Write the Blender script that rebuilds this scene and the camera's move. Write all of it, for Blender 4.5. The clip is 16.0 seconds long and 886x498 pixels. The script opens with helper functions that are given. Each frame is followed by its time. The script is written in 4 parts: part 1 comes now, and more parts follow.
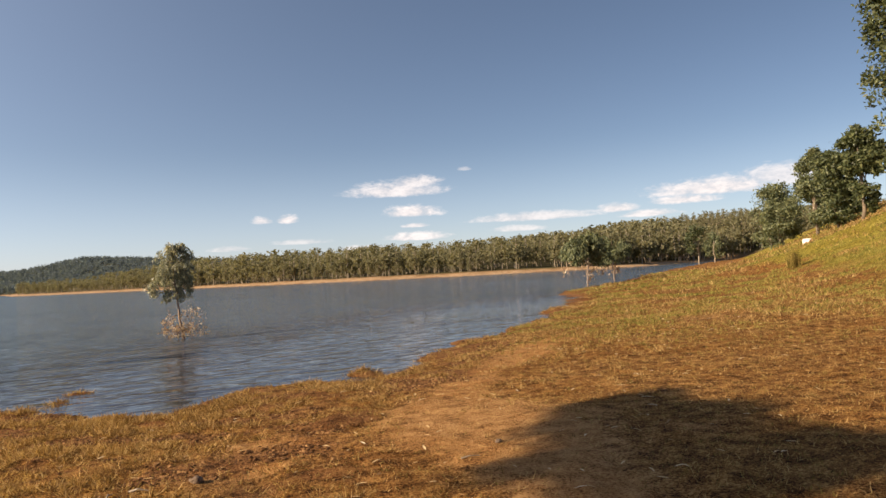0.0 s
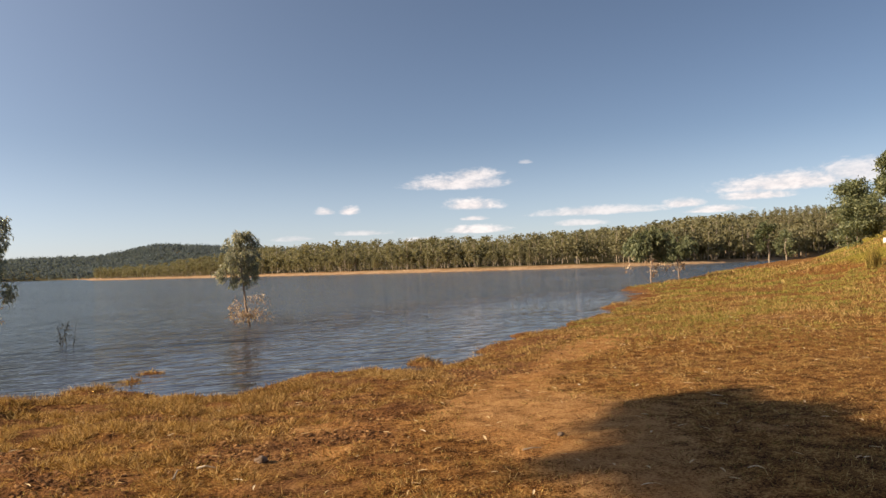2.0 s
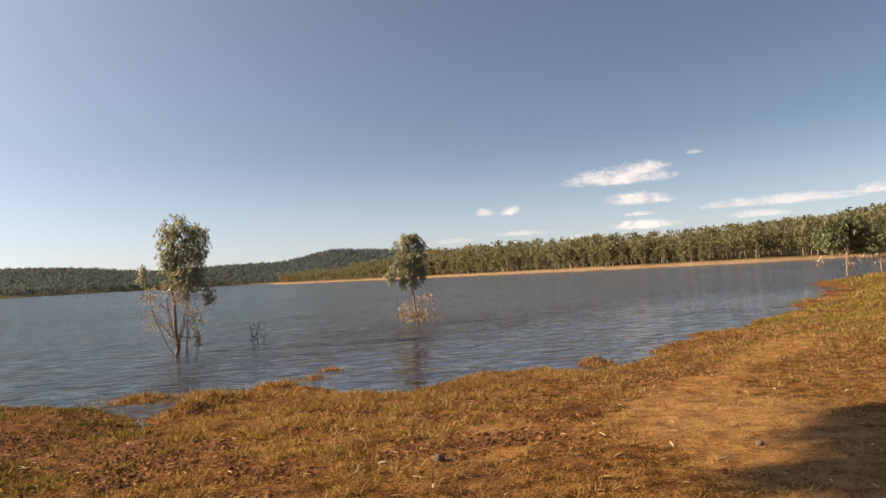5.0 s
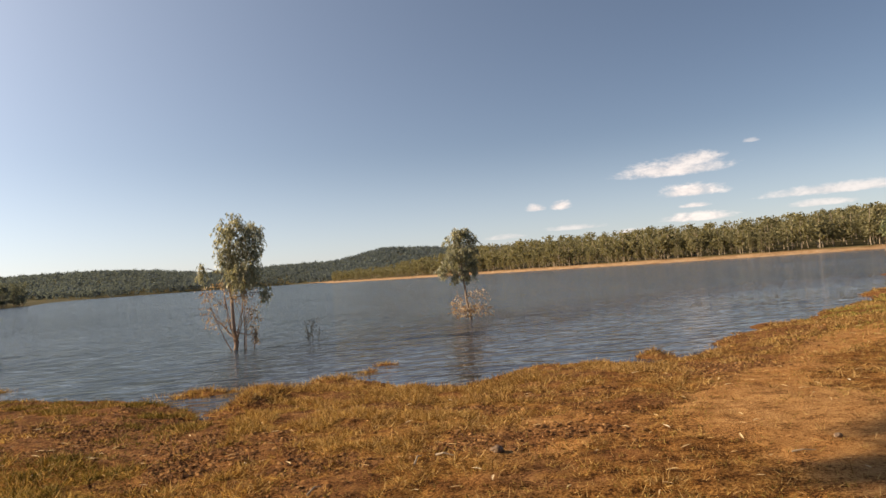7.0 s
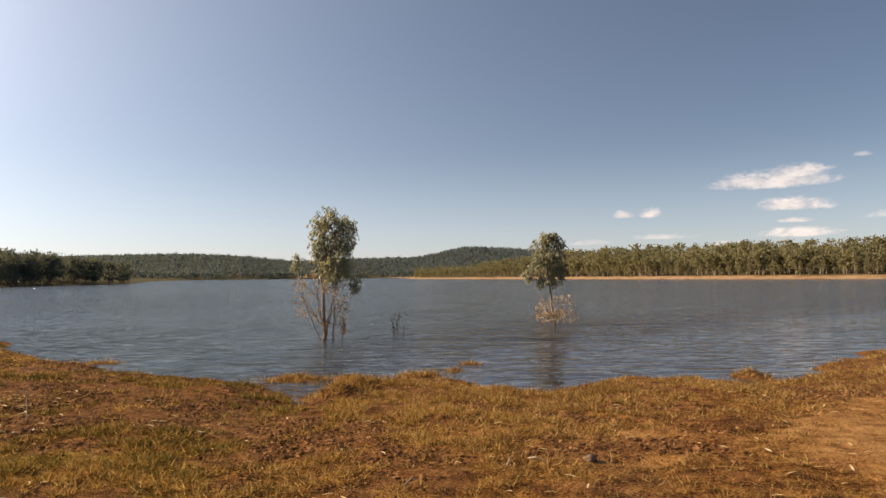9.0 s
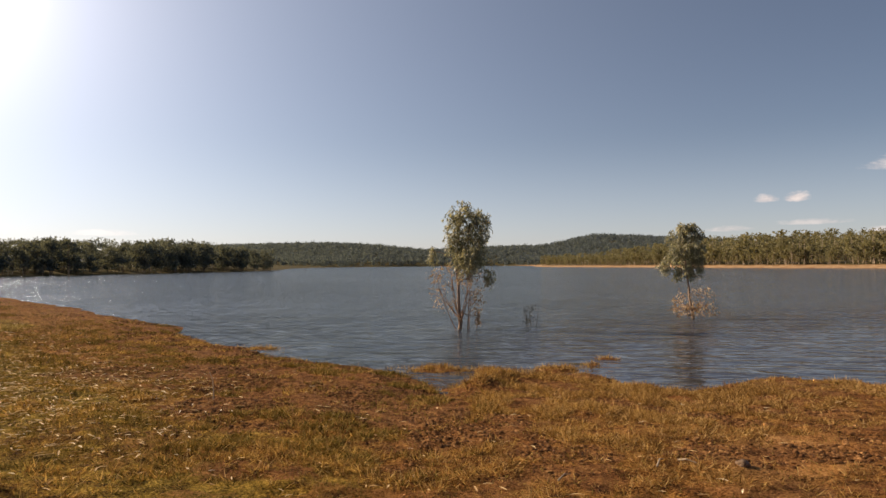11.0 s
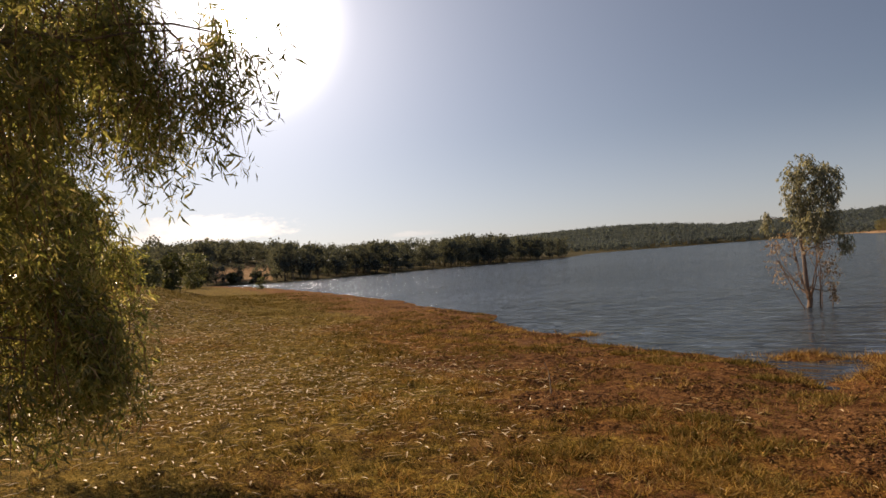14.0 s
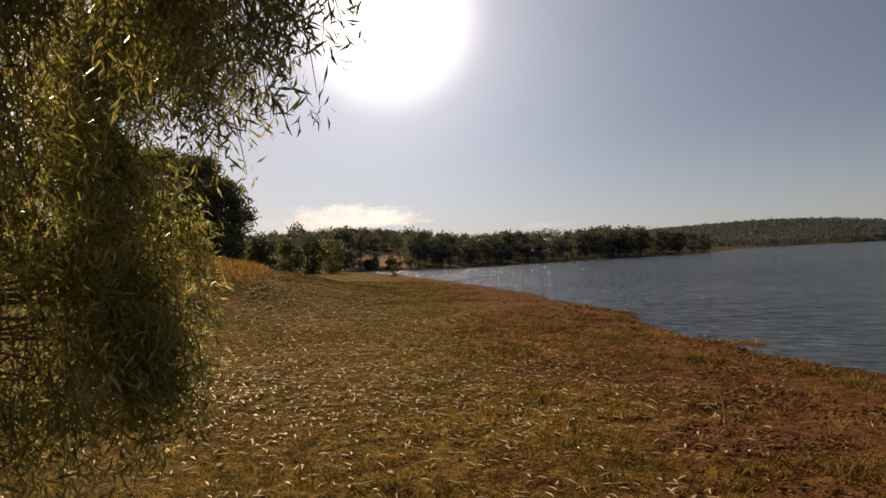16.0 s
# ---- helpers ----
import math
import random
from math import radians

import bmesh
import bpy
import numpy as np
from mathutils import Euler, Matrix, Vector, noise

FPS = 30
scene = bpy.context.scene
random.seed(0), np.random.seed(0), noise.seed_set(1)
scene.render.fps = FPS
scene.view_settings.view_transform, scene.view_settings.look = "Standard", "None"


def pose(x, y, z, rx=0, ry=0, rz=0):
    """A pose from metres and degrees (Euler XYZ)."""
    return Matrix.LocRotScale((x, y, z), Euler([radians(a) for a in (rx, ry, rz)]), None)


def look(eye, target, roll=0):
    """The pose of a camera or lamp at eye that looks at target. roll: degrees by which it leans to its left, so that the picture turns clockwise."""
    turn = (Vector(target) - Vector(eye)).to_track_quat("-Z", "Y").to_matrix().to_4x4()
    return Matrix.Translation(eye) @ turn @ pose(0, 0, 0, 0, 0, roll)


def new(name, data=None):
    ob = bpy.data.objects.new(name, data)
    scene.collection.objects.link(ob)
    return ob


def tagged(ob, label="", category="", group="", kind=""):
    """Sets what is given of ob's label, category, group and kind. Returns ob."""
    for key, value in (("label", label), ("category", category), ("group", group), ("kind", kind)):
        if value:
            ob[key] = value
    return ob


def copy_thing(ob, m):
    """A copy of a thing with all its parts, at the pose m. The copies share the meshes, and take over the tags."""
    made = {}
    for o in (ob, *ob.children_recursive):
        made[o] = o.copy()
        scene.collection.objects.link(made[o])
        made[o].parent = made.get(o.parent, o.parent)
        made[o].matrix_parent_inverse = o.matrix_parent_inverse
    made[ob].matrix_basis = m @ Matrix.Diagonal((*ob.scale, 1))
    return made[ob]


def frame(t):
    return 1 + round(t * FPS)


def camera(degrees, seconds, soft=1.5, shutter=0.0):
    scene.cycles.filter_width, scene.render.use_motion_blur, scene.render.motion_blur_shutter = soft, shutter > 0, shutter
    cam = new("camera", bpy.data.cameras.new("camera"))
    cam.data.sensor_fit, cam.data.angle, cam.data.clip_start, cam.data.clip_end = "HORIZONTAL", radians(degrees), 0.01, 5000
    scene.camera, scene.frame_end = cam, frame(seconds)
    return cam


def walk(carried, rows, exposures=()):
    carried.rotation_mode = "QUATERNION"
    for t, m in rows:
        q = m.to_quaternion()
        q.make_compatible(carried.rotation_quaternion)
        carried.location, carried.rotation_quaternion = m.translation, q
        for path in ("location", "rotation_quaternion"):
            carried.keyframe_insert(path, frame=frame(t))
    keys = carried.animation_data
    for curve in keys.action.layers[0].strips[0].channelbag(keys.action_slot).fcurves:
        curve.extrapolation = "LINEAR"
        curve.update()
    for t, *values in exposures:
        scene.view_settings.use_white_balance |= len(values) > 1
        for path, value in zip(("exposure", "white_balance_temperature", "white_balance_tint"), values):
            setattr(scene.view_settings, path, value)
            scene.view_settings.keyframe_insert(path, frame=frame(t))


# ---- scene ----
cam = camera(65.98, 16.0, soft=1.5)

# seconds, place in metres, heading, tilt and lean in degrees
PATH = [
    (0.0, 0.25, -0.33, 2.02, -29.64, 1.84, -2.98),
    (0.5, 0.25, -0.27, 1.99, -26.75, 1.64, -3.30),
    (1.0, 0.25, -0.25, 1.98, -25.46, 1.51, -1.63),
    (1.5, 0.25, -0.24, 1.98, -24.94, 1.64, -1.49),
    (2.0, 0.24, -0.25, 1.98, -24.64, 1.45, -1.83),
    (2.5, 0.23, -0.23, 1.98, -23.04, 1.51, -2.59),
    (3.0, 0.22, -0.23, 1.99, -20.81, 1.55, -3.57),
    (3.5, 0.22, -0.22, 1.99, -18.81, 1.43, -3.59),
    (4.0, 0.23, -0.18, 2.00, -16.99, 1.61, -3.93),
    (4.5, 0.24, -0.10, 1.98, -14.29, 1.64, -3.68),
    (5.0, 0.22, -0.04, 1.95, -11.14, 2.00, -3.07),
    (7.5, 0.19, 0.08, 1.88, -5.62, 2.06, -3.08),
    (8.0, 0.16, 0.06, 1.89, -3.60, 2.16, -1.70),
    (8.5, 0.08, 0.05, 1.89, -2.22, 2.11, -2.07),
    (9.0, 0.01, 0.00, 1.91, 0.01, 2.27, -0.55),
    (9.5, -0.11, -0.08, 1.94, 2.85, 1.64, -1.36),
    (9.7, -0.13, -0.11, 1.97, 5.29, 1.42, -1.53),
    (11.8, -0.29, -0.45, 2.07, 14.54, 1.21, -0.53),
    (12.0, -0.34, -0.38, 2.06, 16.95, 1.15, -1.20),
    (12.5, -0.52, -0.07, 2.01, 21.48, 2.48, -2.67),
    (13.0, -0.72, 0.14, 1.98, 27.68, 0.96, -1.72),
    (13.5, -0.93, 0.44, 1.98, 31.37, 2.23, -4.73),
    (14.0, -1.20, 0.71, 1.94, 34.74, 1.13, -4.31),
    (14.5, -1.43, 1.06, 1.93, 40.10, 2.81, -4.25),
    (15.0, -1.65, 1.35, 1.91, 42.84, 1.06, -3.83),
    (15.5, -1.89, 1.62, 1.91, 44.66, 1.15, -2.94),
    (16.0, -2.17, 1.96, 1.92, 45.86, 1.03, -2.86),
]


def carried_pose(x, y, z, heading, tilt, lean):
    return pose(x, y, z, 0, 0, heading) @ pose(0, 0, 0, 90 + tilt) @ pose(0, 0, 0, 0, 0, lean)


walk(cam, [(r[0], carried_pose(*r[1:])) for r in PATH],
     [(0.0, 0.85, 6700, 14), (3.0, 0.81, 6750, 14), (5.0, 0.83, 6950, 14), (8.2, 0.79, 7050, 15), (9.5, 0.62, 7050, 16), (12.5, 0.40, 7200, 19), (14.0, 0.16, 7250, 19), (14.6, 0.03, 7300, 19), (15.1, -0.2, 7300, 19), (16.0, -0.19, 7350, 19)])

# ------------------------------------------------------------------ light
SUN_AZ, SUN_EL = -84.0, 27.5          # sun lamp, turned so that the shadows fall to fit the view
GLARE_AZ, GLARE_EL = -49.6, 20.2      # where the sun shows; its glow is put into the sky, aside from the lamp


def heading_vector(az, el):
    a, e = radians(az), radians(el)
    return Vector((math.sin(a) * math.cos(e), math.cos(a) * math.cos(e), math.sin(e)))


sun_data = bpy.data.lights.new("sun", "SUN")
sun_data.energy, sun_data.angle, sun_data.color = 5.0, radians(0.6), (1.0, 0.82, 0.57)
sun = new("sun", sun_data)
sun.matrix_world = look((0, 0, 60), Vector((0, 0, 60)) - heading_vector(SUN_AZ, SUN_EL))


class Nodes:
    """Short hand for building node trees."""

    def __init__(self, tree):
        self.t = tree

    def add(self, kind, **values):
        n = self.t.nodes.new(kind)
        for k, v in values.items():
            setattr(n, k, v)
        return n

    def put(self, socket, v):
        if isinstance(v, bpy.types.NodeSocket):
            self.t.links.new(v, socket)
        elif v is not None:
            socket.default_value = v

    def math(self, op, a, b=None, c=None, clamp=False):
        n = self.add("ShaderNodeMath", operation=op, use_clamp=clamp)
        for s, v in zip(n.inputs, (a, b, c)):
            self.put(s, v)
        return n.outputs[0]

    def noise(self, vector, scale, detail=4.0, rough=0.55, distortion=0.0):
        n = self.add("ShaderNodeTexNoise")
        self.put(n.inputs["Vector"], vector)
        n.inputs["Scale"].default_value, n.inputs["Detail"].default_value = scale, detail
        n.inputs["Roughness"].default_value, n.inputs["Distortion"].default_value = rough, distortion
        return n.outputs["Fac"]

    def ramp(self, fac, stops):
        n = self.add("ShaderNodeValToRGB")
        while len(n.color_ramp.elements) < len(stops):
            n.color_ramp.elements.new(0.5)
        for e, (p, c) in zip(n.color_ramp.elements, stops):
            e.position, e.color = p, (*c, 1) if len(c) == 3 else c
        self.put(n.inputs["Fac"], fac)
        return n.outputs["Color"]

    def mix(self, fac, a, b, blend="MIX"):
        n = self.add("ShaderNodeMix", data_type="RGBA", blend_type=blend)
        self.put(n.inputs[0], fac)
        self.put(n.inputs[6], (*a, 1) if isinstance(a, tuple) and len(a) == 3 else a)
        self.put(n.inputs[7], (*b, 1) if isinstance(b, tuple) and len(b) == 3 else b)
        return n.outputs[2]

    def smooth(self, v, lo, hi):
        n = self.add("ShaderNodeMapRange", interpolation_type="SMOOTHSTEP")
        self.put(n.inputs["Value"], v)
        n.inputs["From Min"].default_value, n.inputs["From Max"].default_value = lo, hi
        return n.outputs["Result"]

    def scaled(self, vector, s):
        n = self.add("ShaderNodeMapping")
        self.put(n.inputs["Vector"], vector)
        n.inputs["Scale"].default_value = s
        return n.outputs["Vector"]


def make_world():
    world = bpy.data.worlds.new("sky")
    scene.world = world
    world.use_nodes = True
    t = world.node_tree
    t.nodes.clear()
    g = Nodes(t)
    sky = g.add("ShaderNodeTexSky", sky_type="NISHITA")
    sky.sun_disc = False
    sky.sun_elevation, sky.sun_rotation = radians(SUN_EL), radians(SUN_AZ)
    sky.air_density, sky.dust_density, sky.ozone_density, sky.altitude = 1.0, 0.7, 1.2, 200
    way = g.add("ShaderNodeTexCoord").outputs["Generated"]
    g.put(sky.inputs["Vector"], g.scaled(way, (1, 1, 1.38)))
    sep = g.add("ShaderNodeSeparateXYZ")
    g.put(sep.inputs[0], way)
    az = g.math("MULTIPLY", g.math("ARCTAN2", sep.outputs["X"], sep.outputs["Y"]), 57.2958)
    el = g.math("MULTIPLY", g.math("ARCSINE", sep.outputs["Z"]), 57.2958)
    # clouds: middle and half size, in degrees of heading and height, and how dense they are
    puffs = ((25.9, 6.73, 4.5, 0.95, 0.85), (27.6, 7.46, 2.4, 0.66, 0.8), (27.2, 4.93, 2.5, 0.76, 1.0), (27.4, 3.88, 1.2, 0.28, 0.8), (27.5, 2.88, 2.8, 0.52, 0.9), (14.9, 4.73, 0.9, 0.47, 0.9), (16.9, 4.72, 1.0, 0.57, 1.0), (12.2, 2.54, 1.7, 0.33, 0.5), (18.0, 2.91, 2.4, 0.33, 0.5), (22.8, 2.1, 2.0, 0.43, 0.7), (37.4, 4.02, 5.6, 0.57, 0.7), (44.2, 4.27, 1.7, 0.57, 0.85), (36.1, 3.14, 2.3, 0.38, 0.6), (46.6, 3.69, 2.4, 0.43, 0.8), (51.8, 5.24, 5.6, 1.04, 0.9), (49.5, 4.56, 2.8, 0.57, 0.9), (31.8, 8.38, 0.6, 0.24, 0.35), (56.6, 5.64, 4.3, 1.23, 0.7),
             (-53.5, 3.6, 6.2, 1.5, 0.95), (-37.0, 2.5, 2.3, 0.38, 0.3))
    flat = g.add("ShaderNodeCombineXYZ")
    g.put(flat.inputs[0], az), g.put(flat.inputs[1], g.math("MULTIPLY", el, 2.4))
    grain = g.noise(flat.outputs[0], 0.55, 6.0, 0.62, 0.4)
    fleece = g.noise(flat.outputs[0], 2.1, 3.0, 0.6)
    grain = g.math("ADD", g.math("MULTIPLY", grain, 0.75), g.math("MULTIPLY", fleece, 0.25))
    cover = None
    for a, e, w, h, dense in puffs:
        u = g.math("DIVIDE", g.math("SUBTRACT", az, a), w)
        v = g.math("DIVIDE", g.math("SUBTRACT", el, e), h)
        v = g.math("MAXIMUM", v, g.math("MULTIPLY", v, -2.6))      # flat undersides
        r = g.math("ADD", g.math("MULTIPLY", u, u), g.math("MULTIPLY", v, v))
        body = g.math("ADD", g.math("SUBTRACT", 0.78, g.math("MULTIPLY", r, 0.62)), g.math("MULTIPLY", g.math("SUBTRACT", grain, 0.5), 2.1))
        m = g.math("MULTIPLY", g.smooth(body, -0.05, 0.85), dense)
        cover = m if cover is None else g.math("MAXIMUM", cover, m)
    low = g.smooth(g.math("ABSOLUTE", el), 11.0, 0.0)
    haze = g.mix(g.math("MULTIPLY", low, 0.34), sky.outputs[0], (6.5, 7.5, 9.6))
    # glow of sun and lens added to the sky, aside from the sun lamp
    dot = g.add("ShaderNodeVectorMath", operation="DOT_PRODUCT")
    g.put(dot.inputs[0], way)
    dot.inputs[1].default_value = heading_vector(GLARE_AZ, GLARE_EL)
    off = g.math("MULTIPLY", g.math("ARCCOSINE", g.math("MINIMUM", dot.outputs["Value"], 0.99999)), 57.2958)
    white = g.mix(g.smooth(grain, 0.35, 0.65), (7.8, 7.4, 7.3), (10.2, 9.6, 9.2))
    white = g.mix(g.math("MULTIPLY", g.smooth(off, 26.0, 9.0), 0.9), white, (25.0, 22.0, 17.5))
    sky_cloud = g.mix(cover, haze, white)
    # small hot core: a second light added aside from the lamp, for glints on water
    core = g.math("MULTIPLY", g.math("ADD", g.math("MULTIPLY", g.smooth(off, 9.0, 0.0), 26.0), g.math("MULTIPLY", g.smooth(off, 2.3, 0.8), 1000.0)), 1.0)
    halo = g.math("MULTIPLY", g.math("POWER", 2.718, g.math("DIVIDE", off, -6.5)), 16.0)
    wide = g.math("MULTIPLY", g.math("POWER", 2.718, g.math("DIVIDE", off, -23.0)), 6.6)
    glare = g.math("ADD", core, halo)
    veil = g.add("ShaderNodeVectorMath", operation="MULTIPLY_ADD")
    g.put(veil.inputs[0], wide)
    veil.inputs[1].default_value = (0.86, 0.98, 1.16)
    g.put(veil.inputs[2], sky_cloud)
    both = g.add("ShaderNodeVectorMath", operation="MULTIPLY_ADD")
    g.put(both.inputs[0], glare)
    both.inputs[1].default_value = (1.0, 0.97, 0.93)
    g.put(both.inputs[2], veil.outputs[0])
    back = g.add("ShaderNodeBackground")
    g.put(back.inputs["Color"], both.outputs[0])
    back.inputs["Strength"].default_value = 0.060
    out = g.add("ShaderNodeOutputWorld")
    t.links.new(back.outputs[0], out.inputs["Surface"])


make_world()

# ------------------------------------------------------------------ materials


def material(name):
    m = bpy.data.materials.new(name)
    m.use_nodes = True
    t = m.node_tree
    return m, Nodes(t), t.nodes["Principled BSDF"]


def island_material(name, stops, rough=0.6, gloss=0.3, translucent=0.0, patch=0.0):
    """Leaves, blades and clods: the colour differs from piece to piece."""
    m, g, b = material(name)
    geo = g.add("ShaderNodeNewGeometry")
    v = geo.outputs["Random Per Island"]
    if patch:
        pos = g.add("ShaderNodeTexCoord").outputs["Object"]
        v = g.math("ADD", g.math("MULTIPLY", v, 1 - patch), g.math("MULTIPLY", g.noise(pos, 0.7, 3.0), patch))
    col = g.ramp(v, stops)
    g.put(b.inputs["Base Color"], col)
    b.inputs["Roughness"].default_value = rough
    b.inputs["Specular IOR Level"].default_value = gloss
    if translucent:
        out = m.node_tree.nodes["Material Output"]
        tr = g.add("ShaderNodeBsdfTranslucent")
        g.put(tr.inputs["Color"], g.mix(1.0, col, (1.0, 0.92, 0.55), "MULTIPLY"))
        mx = g.add("ShaderNodeMixShader")
        mx.inputs[0].default_value = translucent
        m.node_tree.links.new(b.outputs[0], mx.inputs[1])
        m.node_tree.links.new(tr.outputs[0], mx.inputs[2])
        m.node_tree.links.new(mx.outputs[0], out.inputs["Surface"])
    return m


def bark_material(name, a, b_, scale=14.0):
    m, g, b = material(name)
    pos = g.add("ShaderNodeTexCoord").outputs["Object"]
    n1 = g.noise(g.scaled(pos, (1, 1, 0.25)), scale, 5.0)
    n2 = g.noise(pos, scale * 0.15, 2.0)
    col = g.ramp(g.math("ADD", g.math("MULTIPLY", n1, 0.6), g.math("MULTIPLY", n2, 0.4)), [(0.32, a), (0.66, b_)])
    g.put(b.inputs["Base Color"], col)
    b.inputs["Roughness"].default_value = 0.85
    bump = g.add("ShaderNodeBump")
    bump.inputs["Strength"].default_value, bump.inputs["Distance"].default_value = 0.5, 0.02
    g.put(bump.inputs["Height"], n1)
    g.put(b.inputs["Normal"], bump.outputs[0])
    return m


def ground_material():
    m, g, b = material("lake_shore_earth")
    pos = g.add("ShaderNodeTexCoord").outputs["Object"]
    att = g.add("ShaderNodeAttribute", attribute_name="cover")
    sep = g.add("ShaderNodeSeparateColor")
    g.put(sep.inputs[0], att.outputs["Color"])
    bare, green, wet, far = sep.outputs[0], sep.outputs[1], sep.outputs[2], att.outputs["Alpha"]
    fine = g.noise(pos, 38.0, 6.0, 0.65)
    mid = g.noise(pos, 5.0, 5.0, 0.6)
    big = g.noise(pos, 0.55, 4.0, 0.55)
    micro = g.noise(pos, 120.0, 3.0, 0.6)
    both = g.math("ADD", g.math("ADD", g.math("MULTIPLY", fine, 0.45), g.math("MULTIPLY", mid, 0.30)), g.math("MULTIPLY", micro, 0.25))
    thatch = g.ramp(both, [(0.42, (0.030, 0.013, 0.006)), (0.47, (0.14, 0.063, 0.020)), (0.53, (0.33, 0.168, 0.052)), (0.60, (0.58, 0.36, 0.13))])
    turf = g.ramp(both, [(0.42, (0.028, 0.019, 0.005)), (0.465, (0.130, 0.091, 0.018)), (0.52, (0.285, 0.205, 0.038)), (0.59, (0.58, 0.40, 0.10))])
    meadow = g.ramp(both, [(0.42, (0.032, 0.027, 0.006)), (0.465, (0.135, 0.114, 0.020)), (0.52, (0.29, 0.242, 0.042)), (0.59, (0.54, 0.40, 0.10))])
    spot = g.add("ShaderNodeSeparateXYZ")
    g.put(spot.inputs[0], pos)
    turf = g.mix(g.smooth(g.math("ADD", spot.outputs["X"], g.math("MULTIPLY", big, 6.0)), 5.0, 15.0), turf, meadow)
    soil = g.ramp(both, [(0.42, (0.13, 0.060, 0.023)), (0.48, (0.38, 0.192, 0.072)), (0.60, (0.60, 0.365, 0.155))])
    mud = g.ramp(both, [(0.42, (0.036, 0.016, 0.007)), (0.49, (0.180, 0.082, 0.033)), (0.59, (0.42, 0.225, 0.090))])
    ragged = g.math("MULTIPLY", g.math("SUBTRACT", both, 0.5), 1.6)
    col = g.mix(g.smooth(g.math("ADD", green, ragged), 0.32, 0.68), thatch, turf)
    col = g.mix(g.smooth(g.math("ADD", bare, ragged), 0.34, 0.66), col, soil)
    col = g.mix(g.smooth(g.math("ADD", wet, ragged), 0.36, 0.66), col, mud)
    wood_floor = g.ramp(g.noise(pos, 0.12, 4.0), [(0.35, (0.050, 0.052, 0.028)), (0.65, (0.135, 0.115, 0.060))])
    col = g.mix(far, col, wood_floor)
    strand = g.add("ShaderNodeAttribute", attribute_name="strand").outputs["Fac"]
    col = g.mix(strand, col, g.ramp(g.noise(pos, 0.6, 5.0), [(0.35, (0.30, 0.195, 0.115)), (0.65, (0.48, 0.345, 0.22))]))
    sheen = g.mix(g.smooth(big, 0.35, 0.65), col, (0.93, 0.86, 0.76), "MULTIPLY")
    g.put(b.inputs["Base Color"], sheen)
    b.inputs["Roughness"].default_value = 0.95
    b.inputs["Specular IOR Level"].default_value = 0.05
    bump = g.add("ShaderNodeBump")
    bump.inputs["Strength"].default_value, bump.inputs["Distance"].default_value = 1.0, 0.09
    g.put(bump.inputs["Height"], both)
    g.put(b.inputs["Normal"], bump.outputs[0])
    return m


def water_material():
    m, g, b = material("lake_water")
    pos = g.add("ShaderNodeTexCoord").outputs["Object"]
    sep = g.add("ShaderNodeSeparateXYZ")
    g.put(sep.inputs[0], pos)
    off_shore = g.math("SUBTRACT", sep.outputs["Y"], g.math("MAXIMUM", g.math("MULTIPLY", sep.outputs["X"], 0.85), g.math("MULTIPLY", sep.outputs["X"], -0.72)))
    calm = g.math("MULTIPLY", g.smooth(off_shore, 30.0, 13.0), g.math("MULTIPLY", g.smooth(sep.outputs["X"], -5.5, 0.5), g.smooth(sep.outputs["Y"], 44.0, 27.0)))      # sheltered, shallow and muddy by the bank; dimmed further to fit the view
    # open-water blue stands in for reflected sky, put into the base colour
    g.put(b.inputs["Base Color"], g.mix(calm, (0.072, 0.102, 0.138), (0.034, 0.029, 0.030)))
    b.inputs["Roughness"].default_value = 0.12
    b.inputs["IOR"].default_value = 1.33
    g.put(b.inputs["Specular IOR Level"], g.math("SUBTRACT", 0.5, g.math("MULTIPLY", calm, 0.18)))
    turned = g.add("ShaderNodeMapping")
    turned.inputs["Rotation"].default_value = (0, 0, radians(-16))
    turned.inputs["Scale"].default_value = (0.36, 1.15, 1)
    g.put(turned.inputs["Vector"], pos)
    w = turned.outputs["Vector"]
    swell = g.noise(w, 0.75, 2.0, 0.5, 0.6)
    chop = g.noise(w, 1.9, 2.0, 0.5, 0.8)
    ripple = g.noise(w, 3.8, 2.0, 0.5, 0.4)
    gust = g.smooth(g.noise(pos, 0.05, 3.0), 0.35, 0.65)
    h = g.math("ADD", g.math("MULTIPLY", swell, 0.50), g.math("ADD", g.math("MULTIPLY", chop, 0.50), g.math("MULTIPLY", ripple, 0.24)))
    h = g.math("MULTIPLY", h, g.math("ADD", 0.65, g.math("MULTIPLY", gust, 0.5)))
    g.put(b.inputs["Roughness"], g.math("SUBTRACT", 0.09, g.math("MULTIPLY", calm, 0.05)))
    h = g.math("MULTIPLY", h, g.math("SUBTRACT", 1.0, g.math("MULTIPLY", calm, 0.88)))
    bump = g.add("ShaderNodeBump")
    bump.inputs["Strength"].default_value, bump.inputs["Distance"].default_value = 1.0, 0.80
    g.put(bump.inputs["Height"], h)
    g.put(b.inputs["Normal"], bump.outputs[0])
    return m


